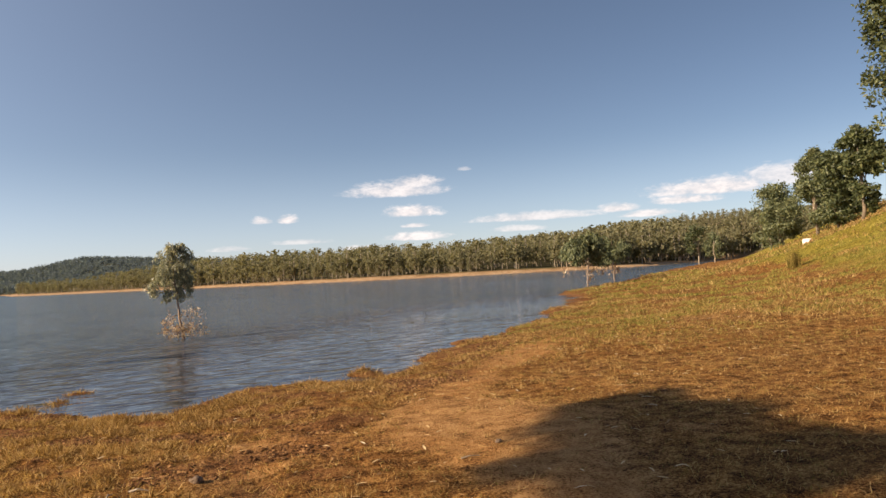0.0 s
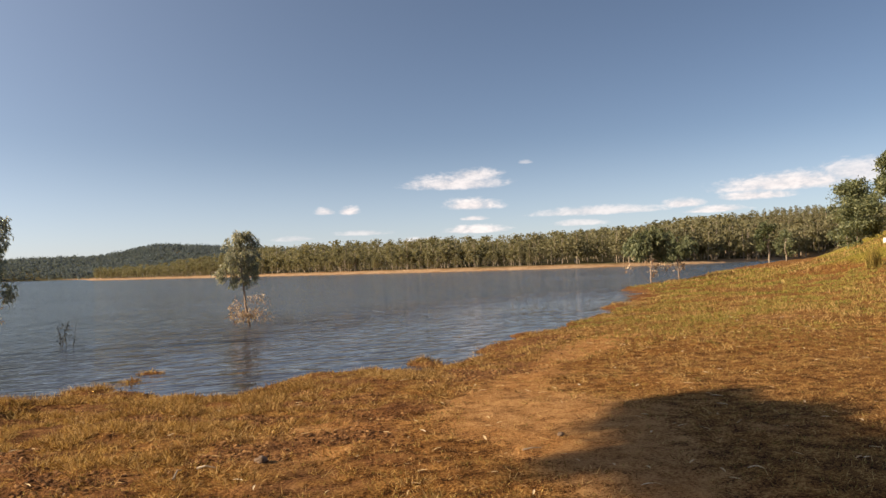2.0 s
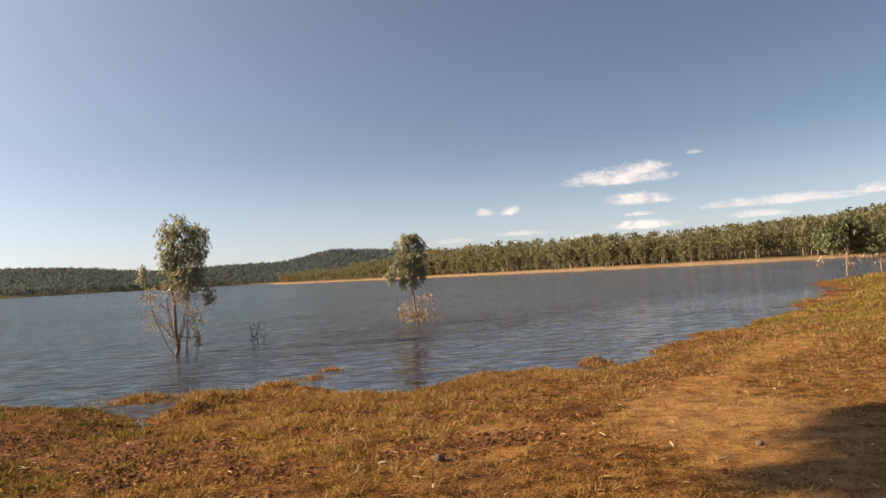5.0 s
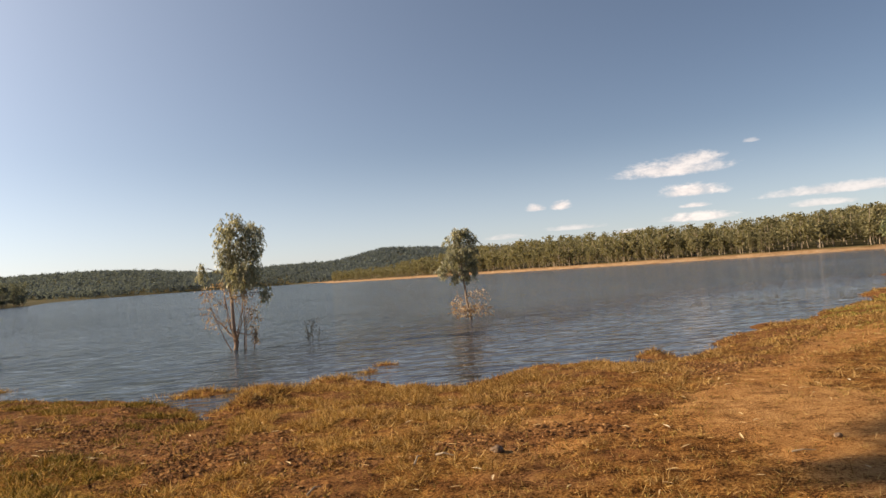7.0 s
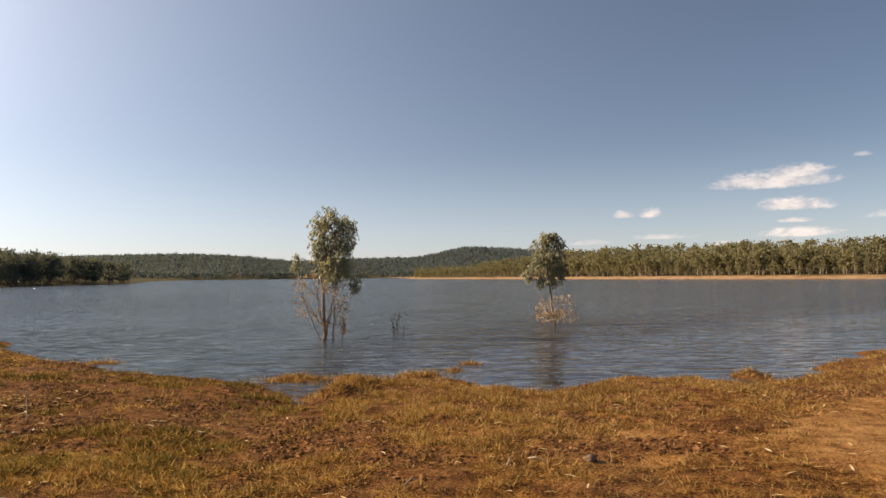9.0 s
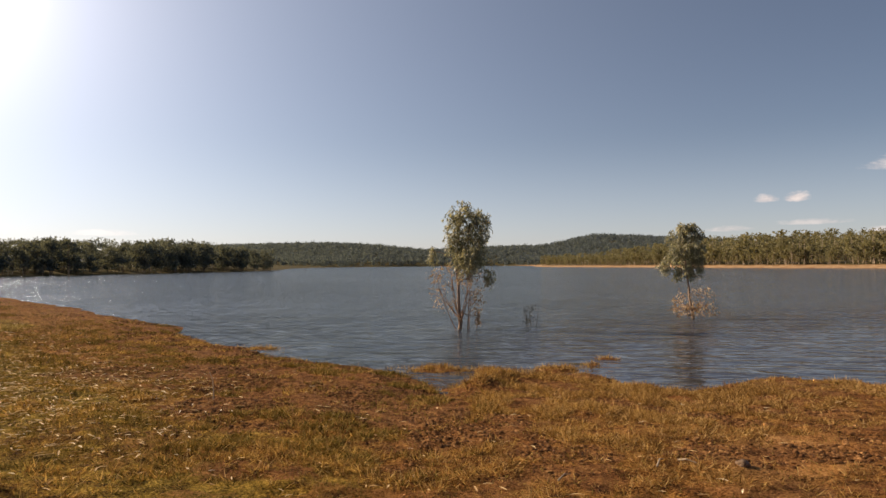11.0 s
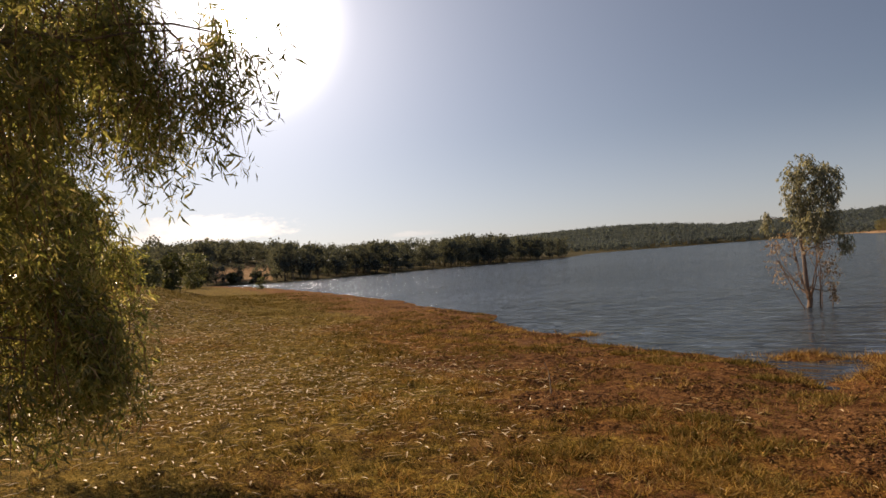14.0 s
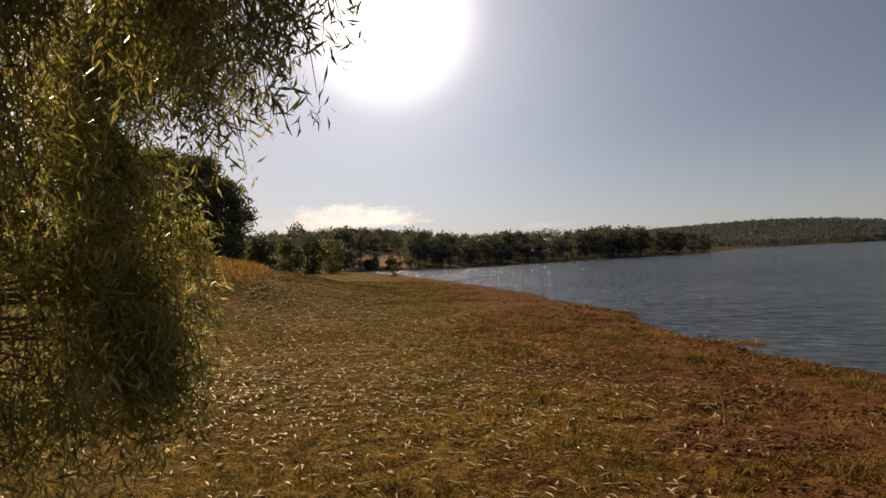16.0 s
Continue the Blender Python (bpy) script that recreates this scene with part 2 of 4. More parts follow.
MAT_GROUND, MAT_WATER = ground_material(), water_material()
MAT_BARK = bark_material("grey_brown_bark", (0.07, 0.05, 0.035), (0.26, 0.20, 0.14))
MAT_PALE_BARK = bark_material("pale_gum_bark", (0.18, 0.14, 0.095), (0.42, 0.35, 0.27), 3.0)
MAT_TWIG = bark_material("red_brown_twig", (0.13, 0.07, 0.035), (0.34, 0.20, 0.11), 30.0)
MAT_WET_BARK = bark_material("pinkish_sapling_bark", (0.12, 0.085, 0.065), (0.40, 0.30, 0.235), 18.0)
# leaf colours lifted beyond real foliage to stand in for the sun's glare veil
MAT_GUM_LEAF = island_material("hanging_gum_leaf", [(0.0, (0.13, 0.155, 0.060)), (0.5, (0.31, 0.34, 0.135)), (0.88, (0.49, 0.45, 0.22)), (1.0, (0.70, 0.60, 0.40))], 0.26, 0.8, 0.68)
MAT_SAPLING_LEAF = island_material("grey_green_sapling_leaf", [(0.0, (0.14, 0.155, 0.115)), (0.6, (0.33, 0.34, 0.265)), (1.0, (0.56, 0.54, 0.44))], 0.40, 0.6, 0.52)
MAT_DEAD_LEAF = island_material("dead_pale_leaf", [(0.0, (0.26, 0.15, 0.085)), (0.5, (0.48, 0.34, 0.22)), (1.0, (0.66, 0.56, 0.44))], 0.7, 0.3, 0.3)
# olive lifted and greyed, with some distance haze in the colour
MAT_WOOD_LEAF = island_material("olive_forest_leaf", [(0.0, (0.140, 0.142, 0.085)), (0.5, (0.215, 0.205, 0.120)), (1.0, (0.315, 0.288, 0.175))], 0.75, 0.12, 0.45, 0.4)
MAT_GREY_LEAF = island_material("grey_green_tree_leaf", [(0.0, (0.075, 0.095, 0.052)), (0.5, (0.165, 0.190, 0.100)), (1.0, (0.28, 0.29, 0.15))], 0.55, 0.4, 0.38)
MAT_DARK_LEAF = island_material("dark_green_tree_leaf", [(0.0, (0.040, 0.052, 0.022)), (0.6, (0.095, 0.115, 0.048)), (1.0, (0.18, 0.185, 0.080))], 0.5, 0.4, 0.30)
MAT_DROWNED = island_material("drowned_dark_leaf", [(0.0, (0.020, 0.020, 0.016)), (1.0, (0.07, 0.062, 0.045))], 0.7, 0.2)
# distance haze is put into this leaf colour as even blue-grey
MAT_HAZED_HILL_LEAF = island_material("hazed_hill_foliage", [(0.0, (0.114, 0.148, 0.190)), (0.5, (0.130, 0.164, 0.204)), (1.0, (0.146, 0.178, 0.212))], 0.9, 0.02, 0.5, 0.5)
# leaf colour greyed and lifted to stand in for backlit haze
MAT_HAZED_BANK_LEAF = island_material("hazed_bank_foliage", [(0.0, (0.108, 0.128, 0.125)), (0.5, (0.150, 0.170, 0.160)), (1.0, (0.205, 0.220, 0.190))], 0.9, 0.05, 0.45, 0.4)
MAT_RISE = island_material("yellow_green_grass", [(0.2, (0.060, 0.058, 0.013)), (0.45, (0.170, 0.168, 0.034)), (0.65, (0.30, 0.262, 0.066)), (0.85, (0.46, 0.35, 0.12))], 0.75, 0.1, 0.14, 0.35)
MAT_STRAW = island_material("dry_straw_grass", [(0.12, (0.06, 0.032, 0.012)), (0.36, (0.21, 0.115, 0.042)), (0.62, (0.47, 0.305, 0.125)), (0.80, (0.62, 0.44, 0.205)), (0.92, (0.27, 0.205, 0.065))], 0.75, 0.12, 0.42, 0.35)
MAT_TURF = island_material("short_green_grass", [(0.2, (0.060, 0.048, 0.013)), (0.45, (0.180, 0.143, 0.034)), (0.65, (0.32, 0.23, 0.066)), (0.85, (0.48, 0.33, 0.12))], 0.75, 0.1, 0.14, 0.35)
MAT_FALLEN = island_material("fallen_dry_leaf", [(0.0, (0.30, 0.16, 0.055)), (0.3, (0.60, 0.41, 0.19)), (0.7, (0.80, 0.63, 0.36)), (1.0, (0.86, 0.77, 0.58))], 0.55, 0.4, 0.15)
MAT_CLOD = island_material("dark_mud_clod", [(0.0, (0.060, 0.028, 0.012)), (0.6, (0.165, 0.080, 0.034)), (1.0, (0.32, 0.175, 0.075))], 0.95, 0.1)


def rock_material():
    m, g, b = material("brown_grey_stone")
    pos = g.add("ShaderNodeTexCoord").outputs["Object"]
    n = g.noise(pos, 40.0, 6.0)
    g.put(b.inputs["Base Color"], g.ramp(n, [(0.3, (0.08, 0.048, 0.03)), (0.7, (0.26, 0.18, 0.12))]))
    b.inputs["Roughness"].default_value = 0.9
    return m


def cloth_material(name, a, b_):
    m, g, b = material(name)
    pos = g.add("ShaderNodeTexCoord").outputs["Object"]
    g.put(b.inputs["Base Color"], g.ramp(g.noise(pos, 3.0, 4.0), [(0.3, a), (0.7, b_)]))
    b.inputs["Roughness"].default_value = 0.6
    return m


MAT_ROCK = rock_material()
MAT_WHITE = cloth_material("white_canvas", (0.62, 0.60, 0.56), (0.82, 0.80, 0.76))
MAT_PINK = cloth_material("faded_red_canvas", (0.38, 0.16, 0.12), (0.50, 0.24, 0.18))

# ------------------------------------------------------------------ mesh helpers
rng = np.random.default_rng(7)


def mesh_of(name, verts, faces, mat, smooth=False):
    me = bpy.data.meshes.new(name)
    me.from_pydata(np.asarray(verts, float).tolist(), [], np.asarray(faces, int).tolist() if not isinstance(faces, list) else faces)
    me.materials.append(mat)
    if smooth:
        me.polygons.foreach_set("use_smooth", np.ones(len(me.polygons), bool))
    me.update()
    return me


def part(name, verts, faces, mat, parent=None, label="", smooth=False):
    ob = new(name, mesh_of(name, verts, faces, mat, smooth))
    ob.parent = parent
    return tagged(ob, label)


def thing(name, place, label, category, group="", kind=""):
    ob = new(name)
    ob.location = place
    return tagged(ob, label, category, group, kind)


def tube(points, radii, sides=6):
    """A tapered tube along a line of points."""
    P = np.asarray(points, float)
    n = len(P)
    T = np.gradient(P, axis=0)
    T /= np.linalg.norm(T, axis=1)[:, None] + 1e-9
    ref = np.where(np.abs(T[:, 2:3]) > 0.9, np.array([[1.0, 0, 0]]), np.array([[0, 0, 1.0]]))
    U = np.cross(T, ref)
    U /= np.linalg.norm(U, axis=1)[:, None] + 1e-9
    W = np.cross(T, U)
    a = np.linspace(0, 2 * np.pi, sides, endpoint=False)
    R = np.asarray(radii, float)[:, None, None]
    V = P[:, None, :] + R * (np.cos(a)[None, :, None] * U[:, None, :] + np.sin(a)[None, :, None] * W[:, None, :])
    V = V.reshape(-1, 3)
    F = []
    for i in range(n - 1):
        for k in range(sides):
            k2 = (k + 1) % sides
            F.append((i * sides + k, i * sides + k2, (i + 1) * sides + k2, (i + 1) * sides + k))
    F.append(tuple(range(sides - 1, -1, -1)))
    F.append(tuple((n - 1) * sides + k for k in range(sides)))
    return V, F


def joined(pieces):
    V, F, o = [], [], 0
    for v, f in pieces:
        V.append(np.asarray(v))
        F += [tuple(i + o for i in q) for q in f]
        o += len(v)
    return np.concatenate(V), F


def unit(v):
    return v / (np.linalg.norm(v, axis=-1, keepdims=True) + 1e-9)


def leaves(base, way, length, width, r):
    """Narrow leaves, each a folded strip of two quads, from base along way."""
    n = len(base)
    way = unit(way)
    side = unit(np.cross(way, unit(r.normal(size=(n, 3)))))
    up = np.cross(side, way)
    L, W = length[:, None], width[:, None]
    bend = up * L * 0.14
    mid = base + way * L * 0.5 + bend
    tip = base + way * L
    V = np.stack([base, mid + side * W * 0.5, mid - side * W * 0.5, tip], 1).reshape(-1, 3)
    i = np.arange(n)[:, None] * 4
    F = np.concatenate([i + [[0, 1, 2]], i + [[1, 3, 2]]])
    return V, F


def blades(base, way, length, width, r):
    """Grass blades: one tapering triangle each."""
    n = len(base)
    side = unit(np.cross(unit(way), unit(r.normal(size=(n, 3)) * [1, 1, 0.1])))
    W = width[:, None] * 0.5
    V = np.stack([base - side * W, base + side * W, base + unit(way) * length[:, None]], 1).reshape(-1, 3)
    F = np.arange(n * 3).reshape(-1, 3)
    return V, F


def tufts_of_leaves(centres, spread, per, size, r, flat=0.8):
    """Leaf sprays: small quads turned every way round each centre."""
    n = len(centres) * per
    c = np.repeat(centres, per, 0) + r.normal(size=(n, 3)) * np.repeat(spread, per)[:, None] * [1, 1, flat]
    a, b = unit(r.normal(size=(n, 3))), unit(r.normal(size=(n, 3)))
    b = unit(np.cross(a, b))
    s = size * r.uniform(0.55, 1.35, n)[:, None]
    V = np.stack([c - a * s, c - b * s * 0.45, c + a * s, c + b * s * 0.45], 1).reshape(-1, 3)
    return V, np.arange(n * 4).reshape(-1, 4)


def lattice(x, y, seed):
    h = np.sin(x * 127.1 + y * 311.7 + seed * 74.7) * 43758.5453
    return h - np.floor(h)


def value_noise(x, y, size, seed=0, octaves=3):
    """Smooth noise from 0 to 1 over the plan."""
    out, amp, total = 0.0, 1.0, 0.0
    for o in range(octaves):
        u, v = x / size, y / size
        i, j = np.floor(u), np.floor(v)
        fu, fv = u - i, v - j
        fu, fv = fu * fu * (3 - 2 * fu), fv * fv * (3 - 2 * fv)
        a, b = lattice(i, j, seed + o), lattice(i + 1, j, seed + o)
        c, d = lattice(i, j + 1, seed + o), lattice(i + 1, j + 1, seed + o)
        out = out + amp * ((a * (1 - fu) + b * fu) * (1 - fv) + (c * (1 - fu) + d * fu) * fv)
        total += amp
        amp, size = amp * 0.5, size * 0.5
    return out / total


def step(x, lo, hi):
    t = np.clip((x - lo) / (hi - lo), 0, 1)
    return t * t * (3 - 2 * t)


# ------------------------------------------------------------------ the lie of the land
# water's edge on this side, from the end of the inlet round to the far left
NEAR_SHORE = [(330, 250), (220, 178), (114, 100), (72, 68), (47.7, 48.6), (36, 41), (30.5, 37), (28, 31.5), (22.0, 25.2), (18.9, 24.1), (16.0, 20.1), (11.6, 17.2), (10.3, 16.1),
              (8.1, 15.0), (7.4, 14.2), (6.8, 12.9), (6.4, 12.0), (5.6, 12.4), (5.2, 11.7), (4.3, 12.2), (3.2, 12.6), (2.5, 12.0), (2.1, 11.3), (1.6, 10.7), (1.1, 11.1),
              (0.2, 12.4), (-0.7, 12.6), (-1.3, 11.9), (-1.7, 10.3), (-2.1, 10.0), (-2.6, 11.0), (-3.1, 11.9), (-4.6, 12.8), (-5.7, 13.4), (-7.2, 14.6), (-9.0, 15.8), (-11.4, 18.0),
              (-13.5, 21.0), (-18.6, 24.8), (-25, 30), (-34, 36.9), (-55, 52), (-76.5, 67), (-110, 89), (-152, 115)]
# and on the other side: heading and distance
FAR_SHORE = [(-54, 204), (-50, 186), (-46, 184), (-39, 200), (-32, 240), (-26, 285), (-24.4, 330), (-23, 560), (-20, 780), (-15, 900), (-6, 950), (-3.2, 800), (-2.7, 500),
             (2, 400), (8, 330), (16, 270), (24, 236), (32, 224), (40, 230), (46, 255), (50, 310), (53, 420)]
RING = np.array(NEAR_SHORE + [(d * math.sin(radians(a)), d * math.cos(radians(a))) for a, d in FAR_SHORE], float)
N_NEAR = len(NEAR_SHORE) - 1


def shore_distance(x, y):
    """Metres from the water's edge, negative in the lake; and whether the nearest edge is the far one."""
    x, y = np.atleast_1d(x).astype(float), np.atleast_1d(y).astype(float)
    best, which, inside = np.full(x.shape, 1e18), np.zeros(x.shape, int), np.zeros(x.shape, bool)
    for k in range(len(RING)):
        (ax, ay), (bx, by) = RING[k], RING[(k + 1) % len(RING)]
        dx, dy = bx - ax, by - ay
        t = np.clip(((x - ax) * dx + (y - ay) * dy) / (dx * dx + dy * dy), 0, 1)
        d = (x - ax - t * dx) ** 2 + (y - ay - t * dy) ** 2
        near = d < best
        best, which = np.where(near, d, best), np.where(near, k, which)
        cross = ((ay > y) != (by > y)) & (x < (bx - ax) * (y - ay) / (by - ay + 1e-12) + ax)
        inside ^= cross
    d = np.sqrt(best)
    return np.where(inside, -d, d), which >= N_NEAR


# hills: heading, distance, height, half width across and along the line of sight
HILLS = [(20, 900, 8, 160, 160), (33, 620, 9, 110, 110), (43, 430, 5, 48, 70), (48, 600, 11, 55, 90), (55, 560, 12, 70, 90), (61, 520, 10, 85, 100), (-51.6, 244, 6, 33, 30)]
# the long forested ridge behind the lake: heading and height of its crest
RIDGE_AZ = (-36, -30, -26, -22, -20, -17, -14.5, -12, -9, -6, -2.5, -0.7, 0.6, 2.0, 5, 7.5, 10, 14, 20)
RIDGE_TOP = (25.0, 29.5, 32.9, 35.1, 35.1, 32.9, 27.2, 21.6, 23.8, 27.2, 28.3, 34.0, 41.9, 47.0, 44.1, 39.6, 36.2, 25.0, 13.7)
# how high the tree tops of the far side reach: heading and degrees above the eye's level
TOPS_AZ = (-64, -57, -53, -49.8, -46.7, -45, -39, -35, -32, -30, -28, -26, -24, -2.5, 2.4, 6.6, 10, 15.5, 21, 27, 30, 35, 40, 43, 46, 50, 54, 64)
TOPS_EL = (2.5, 3.0, 2.95, 2.6, 2.25, 1.95, 1.85, 1.85, 1.85, 1.65, 1.45, 1.2, 1.0, 0.7, 1.1, 1.65, 2.15, 2.4, 2.45, 2.5, 2.55, 2.7, 2.85, 3.2, 3.4, 3.4, 3.4, 3.7)
# mats of grass that just break the water: x, y, half sizes, height
MATS = [(-1.5, 11.3, 0.5, 0.45, 0.14), (-1.6, 10.5, 0.4, 0.5, 0.18), (0.6, 14.8, 0.42, 0.36, 0.27), (0.2, 13.9, 0.3, 0.4, 0.14), (-0.5, 13.2, 0.45, 0.4, 0.08), (-2.7, 12.9, 0.75, 0.40, 0.15), (-1.7, 12.7, 0.5, 0.5, 0.10), (8.55, 16.95, 0.34, 0.18, 0.10), (5.6, 12.7, 0.35, 0.3, 0.14), (-7.6, 15.6, 0.5, 0.3, 0.10)]


def land_height(x, y, fine=True):
    x, y = np.atleast_1d(x).astype(float), np.atleast_1d(y).astype(float)
    d, far = shore_distance(x, y)
    reach = np.hypot(x, y)
    wob = (value_noise(x, y, 1.1, 3) - 0.5) * 0.7 * np.clip(reach / 6, 0.6, 6) * (1 - 0.65 * step(-x, 6, 14))
    d = d + wob * np.exp(-np.abs(d) / 4.0) * np.where(far, 4.0, 1.0)
    land = np.maximum(d, 0)
    near_h = 0.06 * (1 - np.exp(-land / 0.3)) + 0.42 * (1 - np.exp(-land / 5.8)) + 0.42 * np.log1p(np.exp(np.clip((land - 13.6) / 2.3, -30, 30))) * 1.29
    left = step(-x, 2, 24)
    near_h = np.where(near_h > 0.6, 0.6 + (near_h - 0.6) * (1 - 0.45 * left), near_h)
    climb = np.log1p(np.exp(np.clip((land - 9.0) / 1.5, -30, 30))) * 1.5
    near_h = near_h + 0.20 * climb * step(x, 10, 34) + 2.1 * (1 - np.exp(-climb / 4.5)) * step(-x, 15, 25) * (1 - step(reach, 40, 54))
    near_h = np.where(near_h > 7.5, 7.5 + (near_h - 7.5) * 0.12, near_h)
    far_h = 0.10 * np.minimum(land, 12) + 0.035 * np.clip(land - 12, 0, 220)
    hills = 0.0
    for a, r, h, w, l in HILLS:
        sa, ca = math.sin(radians(a)), math.cos(radians(a))
        across, along = x * ca - y * sa, x * sa + y * ca - r
        hills = hills + h * np.exp(-0.5 * (across / w) ** 2 - 0.5 * (along / l) ** 2)
    ridge = np.interp(np.degrees(np.arctan2(x, y)), RIDGE_AZ, RIDGE_TOP, 0, 0) * (0.97 + 0.06 * value_noise(x, y, 160, 17))
    hills = hills + np.where(y > 0, ridge - 9.0, 0.0).clip(0) * step(reach, 820, 1290) * (1 - 0.4 * step(reach, 1500, 2600))
    far_h, near_h = far_h + hills * step(land, 5, 60), near_h + hills * step(land, 5, 60) * step(-x, 60, 120)
    h = np.where(far, far_h, near_h)
    bed = -np.minimum(0.10 * np.maximum(-d, 0) ** 0.9, 1.6)
    h = np.where(d < 0, bed, h)
    for mx, my, sx, sy, top in MATS:
        h = h + top * np.exp(-(((x - mx) / sx) ** 2 + ((y - my) / sy) ** 2)) * (1 + 0.8 * (value_noise(x, y, 0.3, 9) - 0.5))
    if fine:
        rough = np.where(far, 0.0, 1.0) * step(d, -0.3, 0.6)
        h = h + rough * ((value_noise(x, y, 0.55, 5) - 0.5) * 0.07 + (value_noise(x, y, 0.17, 11) - 0.5) * (0.075 - 0.05 * step(x, 2.0, 5.0)) * np.exp(-reach / 26))
    return h


def tree_room(x, y):
    """How tall a far tree stands at a spot, sized so that its top meets the skyline in the camera's view."""
    el = np.interp(np.degrees(np.arctan2(x, y)), TOPS_AZ, TOPS_EL)
    return 2.0 + np.hypot(x, y) * np.tan(np.radians(el)) - land_height(x, y, False)


def ground_z(x, y):
    return float(land_height(x, y)[0])


MUD = [(8.7, 14.0, 1.2, 1.0), (5.6, 9.7, 1.0, 0.6), (-10.0, 14.8, 2.2, 1.1), (-6.4, 11.2, 1.7, 1.0), (-4.6, 9.6, 1.4, 0.9), (-3.2, 8.7, 1.0, 0.65), (-2.4, 8.0, 0.8, 0.6), (-1.7, 7.4, 0.8, 0.5), (-1.0, 7.0, 0.6, 0.4),
       (-0.5, 6.2, 0.5, 0.45), (-0.1, 5.3, 0.5, 0.4), (-4.7, 7.7, 0.6, 0.6), (-6.2, 10.0, 1.0, 0.7), (-3.0, 5.2, 0.6, 0.5), (1.1, 6.3, 0.6, 0.45), (2.0, 6.5, 0.7, 0.45), (3.1, 7.6, 0.8, 0.5), (1.6, 5.3, 0.5, 0.4), (-8.0, 9.9, 1.1, 0.7)]


def cover_at(x, y):
    """How bare, green and muddy the near ground is, and how far it belongs to the wooded far side."""
    d, far = shore_distance(x, y)
    n1, n2 = value_noise(x, y, 2.4, 21), value_noise(x, y, 0.7, 31)
    patch = 0.6 * n1 + 0.4 * n2
    # worn track of orange earth along the bank
    track_x = np.interp(y, [2.9, 5.1, 6.1, 7.5, 9.6, 12.3, 14.5], [3.5, 3.7, 3.9, 4.5, 6.3, 9.6, 13.0])
    track = np.exp(-((x - track_x) / (0.55 + 0.05 * np.abs(x))) ** 2) * step(y, 2.0, 4.0) * step(-y, -14.5, -11.5)
    trodden = np.exp(-(((x - 1.6 - 0.55 * (y - 6)) / 0.9) ** 2 + ((y - 6.2) / 1.3) ** 2))
    sandy = np.exp(-(((x - 4.4) / 0.9) ** 2 + ((y - 5.9) / 1.1) ** 2))
    worn = np.exp(-(((x - 6.2) / 2.4) ** 2 + ((y - 5.2) / 2.0) ** 2))
    under_tree = np.exp(-(((x + 11.2) / 3.6) ** 2 + ((y - 4.4) / 2.6) ** 2)) + 0.75 * np.exp(-(((x + 20) / 6.5) ** 2 + ((y - 11.5) / 2.6) ** 2))
    rise = step(d, 9.0, 16.0) * step(x, 7, 15)
    bare = np.clip(0.80 * track + 0.75 * trodden + 0.85 * sandy + 0.22 * worn + 0.65 * under_tree + 0.16 * step(x, 1.5, 5.0) + (patch - 0.56) * 1.5, 0, 1) * (1 - 0.75 * rise) + 0.55 * rise * step(value_noise(x, y, 3.6, 45), 0.55, 0.72)
    green = rise * 1.0 + step(-x, -2.0, 5.0) * step(d, 2.3, 6.2) * 0.74 + (patch - 0.5) * 1.3
    margin = step(-d, -2.6, -0.3) * 0.55 + np.exp(-((d - 1.6) / 0.9) ** 2) * 0.35
    wet = margin * step(patch, 0.28, 0.6) + np.where(d < 0, 1.0, 0.0)
    for mx, my, sx, sy in MUD:
        wet = wet + 0.75 * np.exp(-(((x - mx) / sx) ** 2 + ((y - my) / sy) ** 2)) * (0.5 + patch)
    gaps = step(-value_noise(x, y, 0.42, 61), -0.50, -0.36) * np.exp(-np.hypot(x, y) / 14)
    wet = wet + 0.85 * gaps * (1 - bare) * step(-d, -9.5, -4.0)
    return np.clip(bare, 0, 1), np.clip(green, 0, 1), np.clip(wet, 0, 1), d, far


